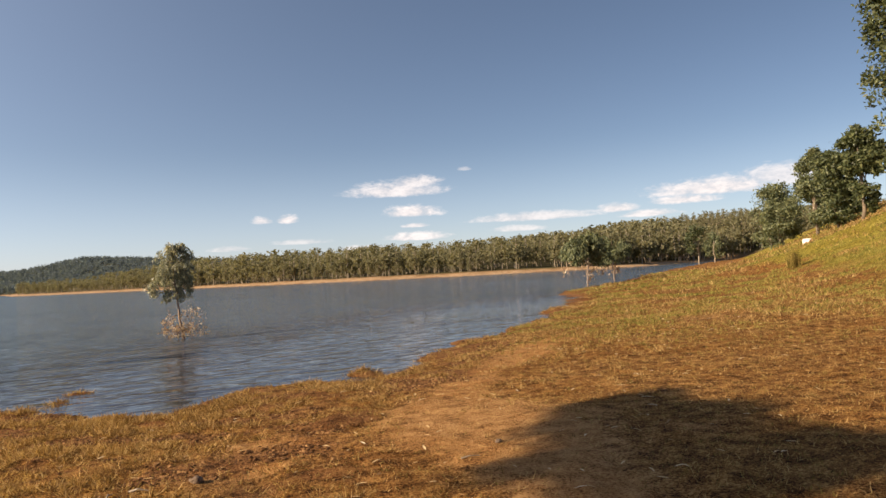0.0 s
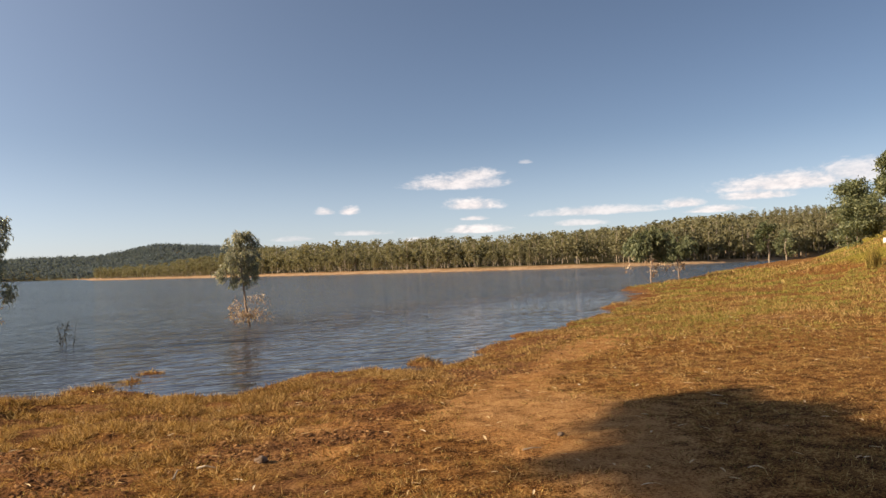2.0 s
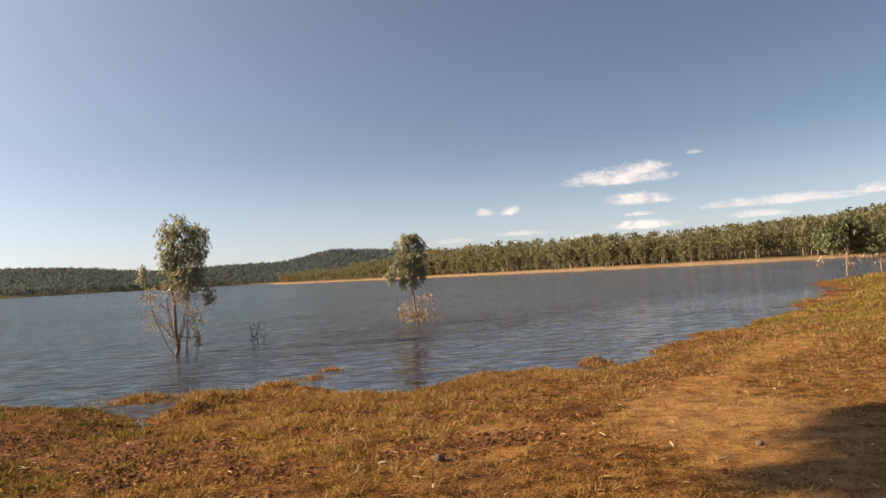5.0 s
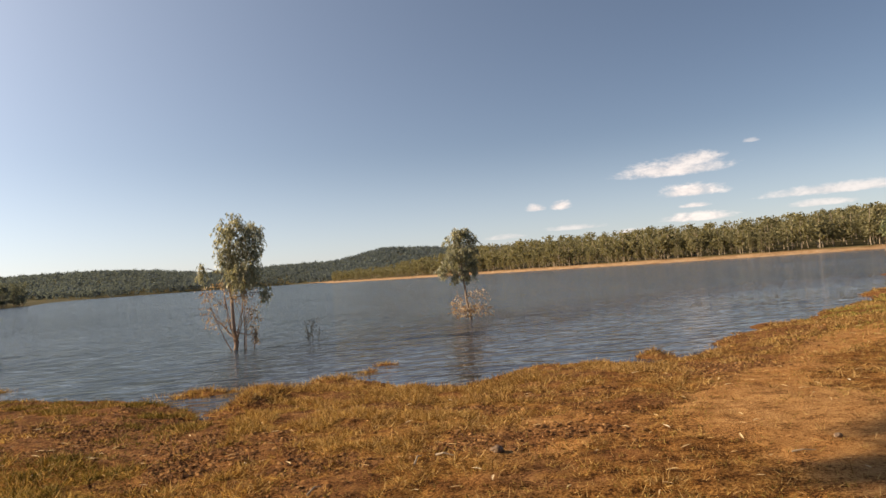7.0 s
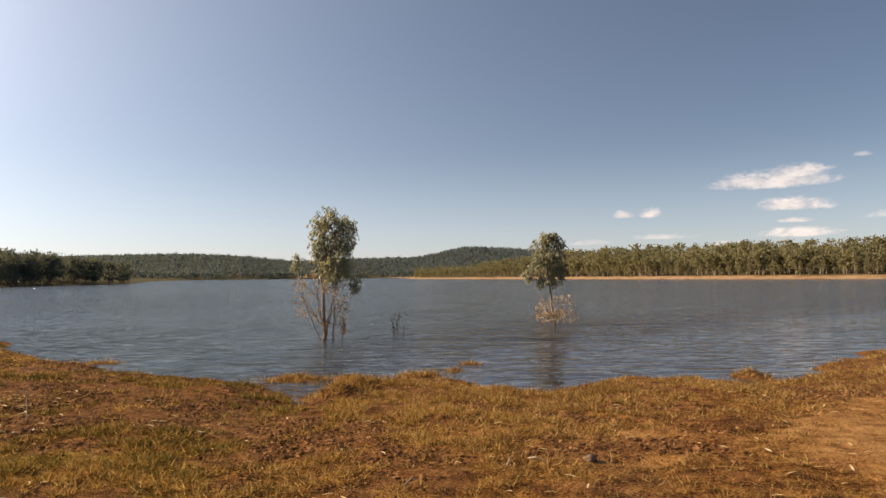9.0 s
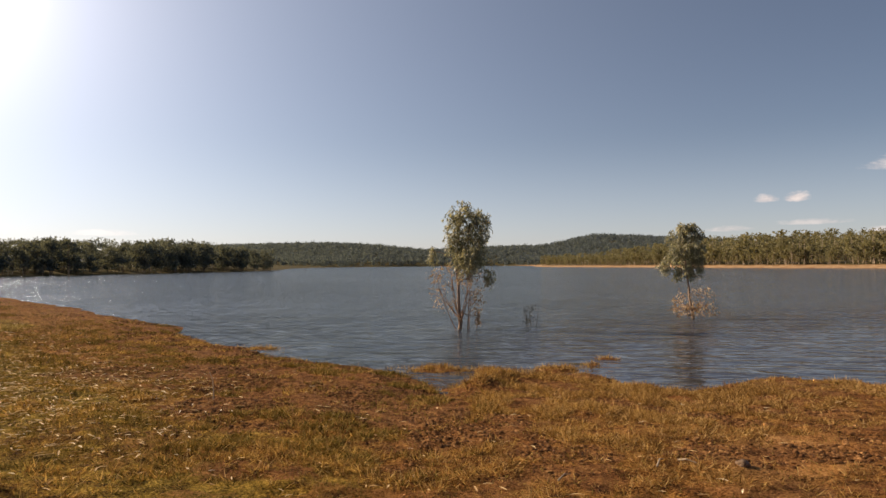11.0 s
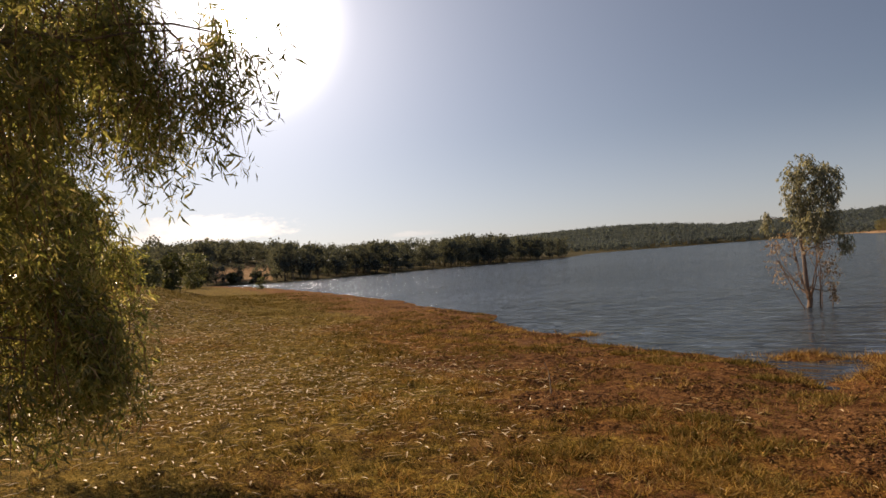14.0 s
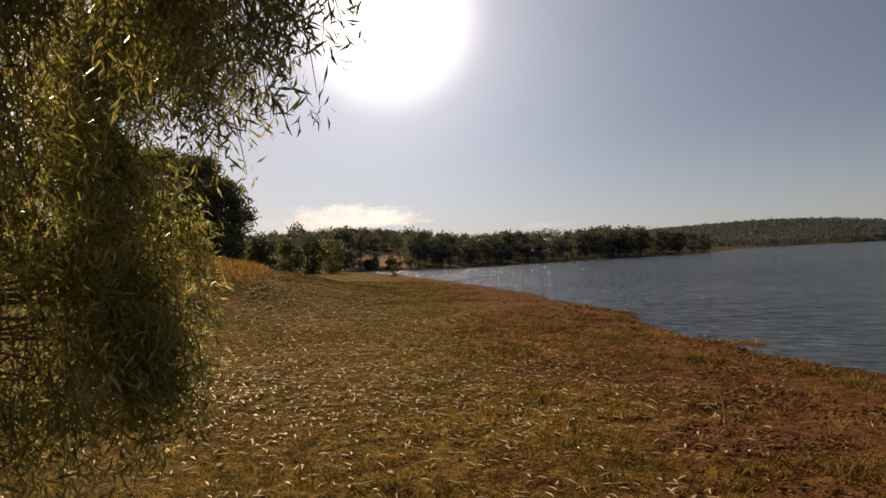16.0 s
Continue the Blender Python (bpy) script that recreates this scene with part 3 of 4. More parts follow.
def make_ground():
    rings = np.concatenate([[0.12], np.geomspace(0.35, 3.2, 22, endpoint=False), np.geomspace(3.2, 21, 200, endpoint=False),
                            np.geomspace(21, 70, 60, endpoint=False), np.geomspace(70, 5200, 130)])
    front = np.linspace(-92, 78, 560, endpoint=False)
    back = np.linspace(78, 268, 80, endpoint=False)
    az = np.radians(np.concatenate([front, back]))
    R, A = np.meshgrid(rings, az, indexing="ij")
    x, y = (R * np.sin(A)).ravel(), (R * np.cos(A)).ravel()
    z = land_height(x, y)
    n, k = len(rings), len(az)
    i = np.arange(n - 1)[:, None] * k
    j = np.arange(k)[None, :]
    j2 = (j + 1) % k
    F = np.stack([i + j2, i + k + j2, i + k + j, i + j], -1).reshape(-1, 4)
    V = np.stack([x, y, z], 1)
    faces = F.tolist() + [list(range(k - 1, -1, -1))]
    ob = part("ground", V, faces, MAT_GROUND, smooth=True)
    bare, green, wet, d, far = cover_at(x, y)
    edge = 6 + 5 * value_noise(x, y, 20, 41)
    beach = np.where(far, 1 - step(d - edge, 0.0, 4.0), 0.0) * step(np.degrees(np.arctan2(x, y)), -5, -2.6)
    paddock = (x < -100) & (np.abs(np.degrees(np.arctan2(x, y)) + 51.4) < 2.3) & (d > 9) & (np.hypot(x, y) < 240)
    alpha = np.where(far & ~paddock, 1.0 - beach, 0.0)
    green = np.where(far, 0.0, green)
    wet = np.where(far & (d > 1.5), 0.0, wet)
    dry_crest = (~far) & (d > 25)
    green = np.where(dry_crest, green * 0.5, green)
    att = ob.data.attributes.new("cover", "FLOAT_COLOR", "POINT")
    att.data.foreach_set("color", np.stack([bare, green, wet, alpha], 1).ravel())
    shore = ob.data.attributes.new("strand", "FLOAT", "POINT")
    shore.data.foreach_set("value", np.where(paddock, 0.85, beach * (d > -2)))
    return tagged(ob, "sloping lake shore of red earth and dry grass", "ground", kind="structure")


def make_water():
    rings = np.array([0.0, 60, 200, 600, 1200, 2600])
    # one sheet at lake level; the banks stand out of it
    V, F = [], []
    a = np.radians(np.linspace(0, 360, 48, endpoint=False))
    for r in rings[1:]:
        V += [(r * math.sin(b), 40 + r * math.cos(b), 0.0) for b in a]
    F.append(tuple(range(47, -1, -1)))
    for q in range(len(rings) - 2):
        for k in range(48):
            k2 = (k + 1) % 48
            F.append((q * 48 + k, q * 48 + k2, (q + 1) * 48 + k2, (q + 1) * 48 + k))
    ob = part("water", V, F, MAT_WATER)
    return tagged(ob, "wind-rippled slate-blue lake water", "water", kind="structure")


make_ground()
make_water()

# ------------------------------------------------------------------ trees


def bent_line(start, end, n, sway, r, sag=0.0):
    t = np.linspace(0, 1, n)[:, None]
    p = np.asarray(start, float) * (1 - t) + np.asarray(end, float) * t
    w = np.cumsum(r.normal(size=(n, 3)) * sway, 0)
    w -= t * w[-1]
    p = p + w
    p[:, 2] += (4 * t * (1 - t))[:, 0] * sag
    return p


def at_heading(az, dist):
    return dist * math.sin(radians(az)), dist * math.cos(radians(az))


def water_sapling(name, x, y, trunk, green, dead, label, seed, leaf=0.15, amount=1.0, leaf_mat=MAT_SAPLING_LEAF):
    """A young gum standing in the lake: a bent trunk, drooping leafy masses on limbs, dead leaves low down on bare side stems.
    trunk: offsets and heights; green and dead: leaf masses as offset, height, half width, half height."""
    r = np.random.default_rng(seed)
    root = thing(name, (x, y, 0), label, "tree", "flooded saplings")
    bed = ground_z(x, y) - 0.1
    tall = trunk[-1][1]
    knots = np.array([(trunk[0][0], bed)] + list(trunk), float)
    zz = np.linspace(bed, tall, 16)
    spine = np.stack([np.interp(zz, knots[:, 1], knots[:, 0]), np.zeros(16), zz], 1) + r.normal(size=(16, 3)) * [0.012, 0.03, 0]
    girth = tall / 4.1
    part("trunk", *tube(spine, np.linspace(0.078, 0.010, 16) * girth, 8), MAT_WET_BARK, root, smooth=True)

    def masses(spots, deep):
        return [(np.array([a, r.normal() * deep * w, h]), np.array([w, w * 0.9, t])) for a, h, w, t in spots]

    low_leaf, low_way, k = [], [], 0
    for c, s in masses(dead, 0.7):
        for q in range(1 + k % 2):
            foot = spine[0] + [0, 0, -bed + 0.04 + 0.10 * k * girth / 2] if k % 3 else np.array([r.uniform(0.15, 0.3) * girth, 0.1, bed])
            line = bent_line(foot, c + r.normal(size=3) * s * 0.5, 9, 0.02 * girth, r, sag=-0.10 * girth)
            part("stem", *tube(line, np.linspace(0.019, 0.005, 9) * girth, 5), MAT_TWIG, root)
            k += 1
            for _ in range(3):
                a = line[r.integers(5, 9)]
                e = c + r.normal(size=3) * s * 0.75
                part("twig", *tube(bent_line(a, e, 5, 0.02, r), np.linspace(0.008, 0.003, 5) * girth, 4), MAT_TWIG, root)
                m = int(13 * amount)
                low_leaf.append(e + r.normal(size=(m, 3)) * s * 0.42)
                low_way.append(r.normal(size=(m, 3)) * [0.8, 0.8, 0.5] + [0, 0, -0.9])
    b, w = np.concatenate(low_leaf), np.concatenate(low_way)
    b[:, 2] = np.maximum(b[:, 2], 0.12)
    n = len(b)
    part("dead_leaves", *leaves(b, w, r.uniform(0.45, 0.9, n) * leaf, r.uniform(0.22, 0.38, n) * leaf, r), MAT_DEAD_LEAF, root, "brown dead leaves")
    base, way = [], []
    for c, s in masses(green, 0.8):
        foot = spine[int(np.clip(np.searchsorted(spine[:, 2], c[2] - 0.5 * girth), 4, 15))]
        for _ in range(2):
            line = bent_line(foot, c + r.normal(size=3) * s * 0.3 + [0, 0, s[2] * 0.4], 8, 0.02 * girth, r, sag=0.10 * girth)
            part("limb", *tube(line, np.linspace(0.016, 0.004, 8) * girth, 5), MAT_WET_BARK, root)
        # leafy twigs droop in tails from the limb ends
        size = float(np.prod(s) ** (1 / 3)) / girth
        tails = max(10, int(105 * size * amount))
        u = unit(r.normal(size=(tails, 3)))
        start = c + u * s * r.uniform(0.2, 1.25, (tails, 1)) ** 0.7
        start[:, 2] += s[2] * 0.25
        for q in start:
            drop = r.uniform(0.08, 0.30) * girth
            side = r.normal(size=2) * 0.10 * girth
            m = 10
            t = r.uniform(0, 1, m)[:, None]
            p = q + np.concatenate([t * side, -t ** 1.3 * drop], 1)
            base.append(p + r.normal(size=(m, 3)) * 0.025 * girth)
            way.append(np.concatenate([r.normal(size=(m, 2)) * 0.5 + side * 1.5, np.full((m, 1), -1.0)], 1) + r.normal(size=(m, 3)) * 0.25)
    b, w = np.concatenate(base), np.concatenate(way)
    n = len(b)
    part("crown", *leaves(b, w, r.uniform(0.7, 1.3, n) * leaf, r.uniform(0.17, 0.28, n) * leaf, r), leaf_mat, root)
    return root


water_sapling("flooded_sapling", -3.66, 21.11, [(0, 0), (-0.04, 1.0), (-0.10, 2.0), (-0.08, 2.85), (0.1, 3.5), (0.28, 4.0)],
              [(0.10, 3.72, 0.34, 0.32), (-0.14, 3.4, 0.28, 0.34), (0.36, 3.42, 0.34, 0.34), (0.62, 3.62, 0.28, 0.22), (0.80, 3.30, 0.20, 0.26), (0.70, 2.80, 0.24, 0.30), (0.08, 2.95, 0.40, 0.34), (0.48, 2.95, 0.36, 0.38),
               (-0.22, 2.8, 0.18, 0.34), (0.28, 2.42, 0.42, 0.32), (0.56, 2.28, 0.32, 0.28), (0.02, 2.2, 0.24, 0.22), (-0.02, 2.55, 0.3, 0.3), (0.22, 2.0, 0.34, 0.24), (0.97, 1.70, 0.17, 0.24), (-0.90, 2.45, 0.10, 0.22)],
              [(-0.75, 1.65, 0.28, 0.32), (-0.35, 1.9, 0.28, 0.2), (0.15, 1.8, 0.28, 0.25), (0.45, 1.7, 0.22, 0.2), (-0.5, 1.2, 0.26, 0.28), (0.5, 1.0, 0.2, 0.28), (0.62, 0.5, 0.1, 0.15)],
              "tall slender grey-green gum sapling standing in the lake", 3, 0.135, 1.45)
water_sapling("flooded_sapling", 4.30, 26.47, [(0, 0), (-0.12, 0.75), (-0.2, 1.8), (-0.3, 2.4), (-0.22, 3.1), (0.0, 3.5)],
              [(-0.5, 3.0, 0.33, 0.40), (-0.25, 3.3, 0.34, 0.28), (0.0, 3.36, 0.30, 0.24), (0.22, 3.02, 0.26, 0.32), (-0.12, 1.66, 0.20, 0.28), (-0.6, 2.4, 0.28, 0.32), (-0.2, 2.6, 0.34, 0.38), (0.1, 2.5, 0.33, 0.38),
               (0.28, 2.0, 0.2, 0.36), (-0.1, 2.05, 0.28, 0.28), (-0.98, 1.95, 0.18, 0.25), (-0.5, 1.75, 0.18, 0.22)],
              [(-0.5, 0.75, 0.28, 0.28), (-0.3, 0.42, 0.28, 0.18), (0.2, 0.8, 0.28, 0.28), (0.4, 0.5, 0.2, 0.22), (0.0, 0.35, 0.36, 0.14), (-0.65, 0.38, 0.14, 0.18)],
              "leaning pink-barked gum sapling standing in the lake", 8, 0.145, 1.45)


def twig_in_water(x, y):
    r = np.random.default_rng(15)
    root = thing("drowned_shrub", (x, y, 0), "small dark leafless shrub poking out of the water", "shrub")
    for k in range(5):
        e = (r.normal() * 0.13 + (0.18 if k > 3 else 0), r.normal() * 0.12, r.uniform(0.45, 0.85))
        b = (r.normal() * 0.04 + (0.16 if k > 3 else 0), r.normal() * 0.04, -0.4)
        part("stem", *tube(bent_line(b, e, 7, 0.02, r), np.linspace(0.016, 0.005, 7), 5), MAT_DROWNED, root)
    n = 90
    b = np.stack([r.normal(size=n) * 0.11 + 0.03, r.normal(size=n) * 0.1, r.uniform(0.12, 0.75, n)], 1)
    part("leaves", *leaves(b, r.normal(size=(n, 3)) + [0, 0, -0.3], r.uniform(0.06, 0.12, n), r.uniform(0.02, 0.04, n), r), MAT_DROWNED, root)


twig_in_water(-1.54, 22.44)


def bushy_tree(name, x, y, height, width, leaf_mat, label, category, seed, group="", base=None, clumps=60, per=34, size=0.16, trunk_part=0.25, bark=MAT_BARK, columns=1, limb_parts=5):
    """A broad-leaved tree: trunk, limbs and a lumpy crown of many small sprays."""
    r = np.random.default_rng(seed)
    z = ground_z(x, y) if base is None else base
    root = thing(name, (x, y, z), label, category, group)
    top = height * 0.86
    spine = bent_line((0, 0, -0.3), (r.normal() * 0.05 * width, r.normal() * 0.05 * width, top), 9, 0.015 * height, r)
    part("trunk", *tube(spine, np.linspace(0.022, 0.006, 9) * height, 7), bark, root, smooth=True)
    centres, spread = [], []
    lobes = []
    for k in range(9 + 3 * columns + (12 if trunk_part < 0.15 else 0)):
        t = trunk_part + (0.9 - trunk_part) * r.uniform(0, 1) ** 0.9
        a = r.uniform(0, 2 * np.pi)
        prof = math.sin(math.pi * min(1.0, (t - trunk_part * 0.45) / (1.04 - trunk_part * 0.45))) ** 0.6
        if trunk_part < 0.15 and t < 0.5:
            prof = max(prof, 0.85)
        q = np.array([math.cos(a), math.sin(a), 0]) * width * 0.33 * prof * r.uniform(0.5, 1.0) + [0, 0, t * height]
        lobes.append((q, width * r.uniform(0.16, 0.28) * (0.5 + 0.5 * prof)))
    lobes.append((np.array([spine[-1][0], spine[-1][1], height * 0.9]), width * 0.16))
    for k, (q, s) in enumerate(lobes):
        m = max(2, clumps // len(lobes))
        u = unit(r.normal(size=(m, 3)))
        centres.append(q + u * s * r.uniform(0.55, 1.0, (m, 1)) * [1, 1, 0.85])
        spread.append(np.full(m, s * 0.27))
        if k < limb_parts:
            p = spine[r.integers(3, 7)]
            part("limb", *tube(bent_line(p, q, 6, 0.01 * height, r), np.linspace(0.009, 0.003, 6) * height, 5), bark, root)
    part("crown", *tufts_of_leaves(np.concatenate(centres), np.concatenate(spread), per, size, r), leaf_mat, root)
    return root


def shore_trees():
    """The trees along this bank: on the spit, on the rise and behind the hanging tree."""
    droop = [(-0.9, 3.6, 0.9, 0.7), (0.4, 4.1, 1.0, 0.7), (1.2, 3.4, 0.8, 0.8), (0.0, 3.0, 1.2, 0.7), (-1.5, 2.8, 0.7, 0.7), (1.7, 2.5, 0.6, 0.7)]
    husk = [(-0.6, 1.6, 0.6, 0.5), (0.5, 1.5, 0.6, 0.5)]
    water_sapling("spit_tree", *at_heading(41.8, 62), [(0, 0), (0.15, 1.6), (-0.1, 3.0), (0.2, 4.2)], droop, husk, "spreading grey-green gum in the shallows off the spit", 51, 0.42, 1.3, MAT_GREY_LEAF)
    water_sapling("spit_tree", *at_heading(43.9, 76), [(0, 0), (-0.2, 1.6), (0.1, 3.0), (-0.1, 4.2)], [(-x, z, a, b) for x, z, a, b in droop], husk, "grey-green gum with dead lower leaves off the spit", 52, 0.42, 1.2, MAT_GREY_LEAF)
    bushy_tree("spit_tree", *at_heading(50.2, 200), 10.5, 7.5, MAT_DARK_LEAF, "dark green tree at the head of the inlet", "tree", 53, "bank trees", None, 70, 34, 0.30, 0.3, MAT_PALE_BARK)
    bushy_tree("spit_tree", *at_heading(51.4, 218), 9.0, 7.0, MAT_GREY_LEAF, "grey-green tree at the head of the inlet", "tree", 54, "bank trees", None, 70, 34, 0.30, 0.3, MAT_PALE_BARK)
    for az, dist, h, w, mat, label, sd in (
            (56.3, 101, 8.2, 6.8, MAT_GREY_LEAF, "rounded blue-green tree behind the grassy rise", 61),
            (58.7, 86, 10.0, 4.4, MAT_GREY_LEAF, "upright blue-green tree behind the grassy rise", 62),
            (60.2, 78, 7.6, 5.0, MAT_DARK_LEAF, "bushy dark green tree on the grassy rise", 63),
            (61.8, 70, 8.6, 3.8, MAT_DARK_LEAF, "upright yellow-green tree on the grassy rise", 64),
            (64.7, 57, 21.0, 5.6, MAT_DARK_LEAF, "very tall dark tree on the grassy rise", 165),
            (67.2, 60, 17.0, 6.0, MAT_DARK_LEAF, "tall dark tree at the edge of the rise", 66)):
        x, y = at_heading(az, dist)
        bushy_tree("bank_tree", x, y, h, w, mat, label, "tree", sd, "bank trees", None, 260, 52, 0.18, 0.06, MAT_BARK, 7 if h > 15 else 1)
    for az, dist, h, w, sd in ((-62.9, 58, 8.2, 4.8, 71), (-64.6, 57, 9.8, 5.6, 72), (-67.8, 56, 9.4, 6.2, 73), (-71.2, 55, 10.5, 6.5, 74)):
        x, y = at_heading(az, dist)
        bushy_tree("round_tree", x, y, h, w, MAT_GREY_LEAF, "dense round-headed olive-green tree on the bank", "tree", sd, "bank trees", None, 260, 60, 0.15, 0.05)


shore_trees()


# ------------------------------------------------------------------ the hanging gum beside the path


def hanging_gum():
    r = np.random.default_rng(23)
    x, y = -6.6, 1.2
    root = thing("weeping_gum", (x, y, ground_z(x, y)), "large weeping gum with long hanging leaves beside the path", "tree")
    o = np.array([x, y, ground_z(x, y)])
    spine = bent_line((0, 0, -0.3), (0.7, 1.0, 6.4), 12, 0.07, r)
    part("trunk", *tube(spine, np.linspace(0.19, 0.03, 12), 10), MAT_BARK, root, smooth=True)
    # crown masses in the world: middle, half sizes, number of hanging strands, drop
    # masses above z = 7 stay unseen, added only to shade the ground
    masses = [((-5.95, 1.32, 2.85), (1.75, 1.75, 1.75), 680, 0.55), ((-6.95, 3.75, 4.35), (0.65, 0.6, 0.6), 240, 0.5), ((-7.06, 1.01, 3.84), (2.0, 2.0, 2.4), 240, 0.7), ((-5.17, 3.59, 3.52), (0.48, 0.38, 0.36), 100, 0.4),
              ((-5.85, 3.07, 3.77), (0.75, 0.65, 0.62), 250, 0.45), ((-3.63, 2.29, 5.56), (0.72, 1.0, 0.66), 800, 0.55), ((-4.5, 1.9, 5.4), (1.1, 1.2, 1.0), 500, 0.7), ((-8.25, 4.5, 7.1), (0.40, 0.55, 0.28), 380, 0.28), ((-7.1, 4.1, 7.1), (0.45, 0.55, 0.28), 400, 0.28), ((-8.4, 5.35, 7.05), (0.38, 0.50, 0.26), 340, 0.28), ((-7.45, 6.2, 7.1), (0.45, 0.75, 0.32), 520, 0.28), ((-6.4, 6.95, 7.1), (0.38, 0.55, 0.26), 360, 0.28),
              ((-6.7, 5.85, 7.1), (0.40, 0.75, 0.28), 460, 0.28), ((-7.5, 4.9, 7.1), (0.55, 0.75, 0.32), 500, 0.28), ((-8.2, 3.7, 3.7), (0.95, 0.8, 0.95), 360, 0.5),
              ((-7.45, 3.95, 2.45), (0.42, 0.4, 0.75), 210, 0.5), ((-6.95, 3.6, 1.5), (0.36, 0.34, 0.40), 110, 0.45),
              ((-8.64, 3.14, 2.79), (1.1, 0.95, 1.4), 240, 0.6), ((-7.44, 3.74, 1.85), (0.32, 0.34, 0.5), 120, 0.45), ((-7.14, 3.03, 2.67), (0.8, 0.6, 0.9), 250, 0.5),
              ((-6.41, 4.05, 3.49), (0.4, 0.36, 0.3), 80, 0.42), ((-6.31, 2.96, 1.41), (0.36, 0.4, 0.34), 60, 0.45), ((-6.96, 3.75, 1.66), (0.22, 0.24, 0.26), 70, 0.4)]
    twigs, lb, lw = [], [], []
    for c, s, n, drop in masses:
        c = np.array(c) - o
        target = c + [0, 0, 0.1]
        for k in range(5):
            p = spine[int(np.clip(np.searchsorted(spine[:, 2], target[2] - 0.8), 2, 10))]
            e = c + unit(r.normal(size=3)) * np.array(s) * 0.6
            part("limb", *tube(bent_line(p, e, 9, 0.05, r, 0.25), np.linspace(0.022, 0.005, 9), 6), MAT_BARK, root)
        # sprays hang in clumps with gaps between them
        m = max(6, n // 34)
        u = unit(r.normal(size=(m, 3)))
        lump = 0.55 + 0.80 * value_noise(u[:, :1] * 2.0 + 9 + c[0], u[:, 1:2] * 2.0 + u[:, 2:] * 1.3, 1.0, 33)
        heart = c + u * np.array(s) * lump * r.uniform(0.25, 1.0, (m, 1)) ** 0.5
        if n < 600:
            for q in heart[::2]:
                p = c + (q - c) * 0.15
                twigs.append(tube(bent_line(p, q + [0, 0, 0.08], 5, 0.02, r, 0.06), np.linspace(0.008, 0.003, 5), 4))
        a = heart[r.integers(0, m, n)] + r.normal(size=(n, 3)) * [0.12, 0.12, 0.15] * (1.0 if n < 600 else 1.1)
        for q in a:
            length = drop * r.uniform(0.5, 1.3)
            floor = r.uniform(0.12, 0.85)
            m = max(4, int(length / 0.14))
            out = unit(np.array([q[0] - c[0], q[1] - c[1], 0])) * r.uniform(0.0, 0.35)
            t = np.linspace(0, 1, m)[:, None]
            line = q + out * t * length + np.array([0, 0, -1.0]) * t ** 1.4 * length + np.cumsum(r.normal(size=(m, 3)) * 0.018, 0)
            line[:, 2] = np.maximum(line[:, 2], floor)
            if len(lb) % 2:
                twigs.append(tube(line[::2] if m > 5 else line, np.linspace(0.006, 0.002, len(line[::2] if m > 5 else line)), 3))
            k = r.integers(21, 32)
            idx = r.integers(0, m, k)
            lb.append(line[idx] + r.normal(size=(k, 3)) * 0.06)
            lw.append(r.normal(size=(k, 3)) * [0.8, 0.8, 0.45] + [0, 0, -0.85])
    tagged(part("twig", *joined(twigs), MAT_TWIG, root), kind="stuff")
    b, w = np.concatenate(lb), np.concatenate(lw)
    n = len(b)
    half = r.uniform(size=n) < 0.5
    for pick in (half, ~half):
        m = int(pick.sum())
        part("hanging_leaves", *leaves(b[pick], w[pick], r.uniform(0.07, 0.15, m), r.uniform(0.012, 0.020, m), r), MAT_GUM_LEAF, root)
    # a dead branch lying against the foot
    line = bent_line((0.5, 1.2, 0.05), (-0.4, 0.4, 0.55), 7, 0.03, r)
    part("dead_branch", *tube(line, np.linspace(0.018, 0.008, 7), 6), MAT_PALE_BARK, root, "pale dead branch")
    return root


hanging_gum()

# ------------------------------------------------------------------ woods on the far side


def gum_variant(seed, height, width, mat, clumps, per, size):
    """A forest gum in its own space: trunk and crown."""
    r = np.random.default_rng(seed)
    spine = bent_line((0, 0, -0.5), (r.normal() * 0.05 * height, 0, height * 0.85), 7, 0.012 * height, r)
    tr = [tube(spine, np.linspace(0.015, 0.004, 7) * height, 5)]
    centres, spread = [], []
    for k in range(7):
        t = r.uniform(0.20, 0.92)
        a = r.uniform(0, 2 * np.pi)
        prof = math.sin(math.pi * min(1, (t - 0.2) / 0.85)) ** 0.6
        q = np.array([math.cos(a), math.sin(a), 0]) * width * 0.36 * prof * r.uniform(0.4, 1.0) + [0, 0, t * height]
        q[:2] += spine[min(6, int(t * 7))][:2]
        tr.append(tube(bent_line(spine[min(5, int(t * 5))], q, 4, 0.01 * height, r), np.linspace(0.008, 0.002, 4) * height, 4))
        m = max(2, clumps // 7)
        s = width * r.uniform(0.13, 0.24)
        centres.append(q + unit(r.normal(size=(m, 3))) * s * r.uniform(0.4, 1, (m, 1)) * [1, 1, 0.7])
        spread.append(np.full(m, s * 0.5))
    crown = tufts_of_leaves(np.concatenate(centres), np.concatenate(spread), per, size, r, 0.7)
    return tr, crown


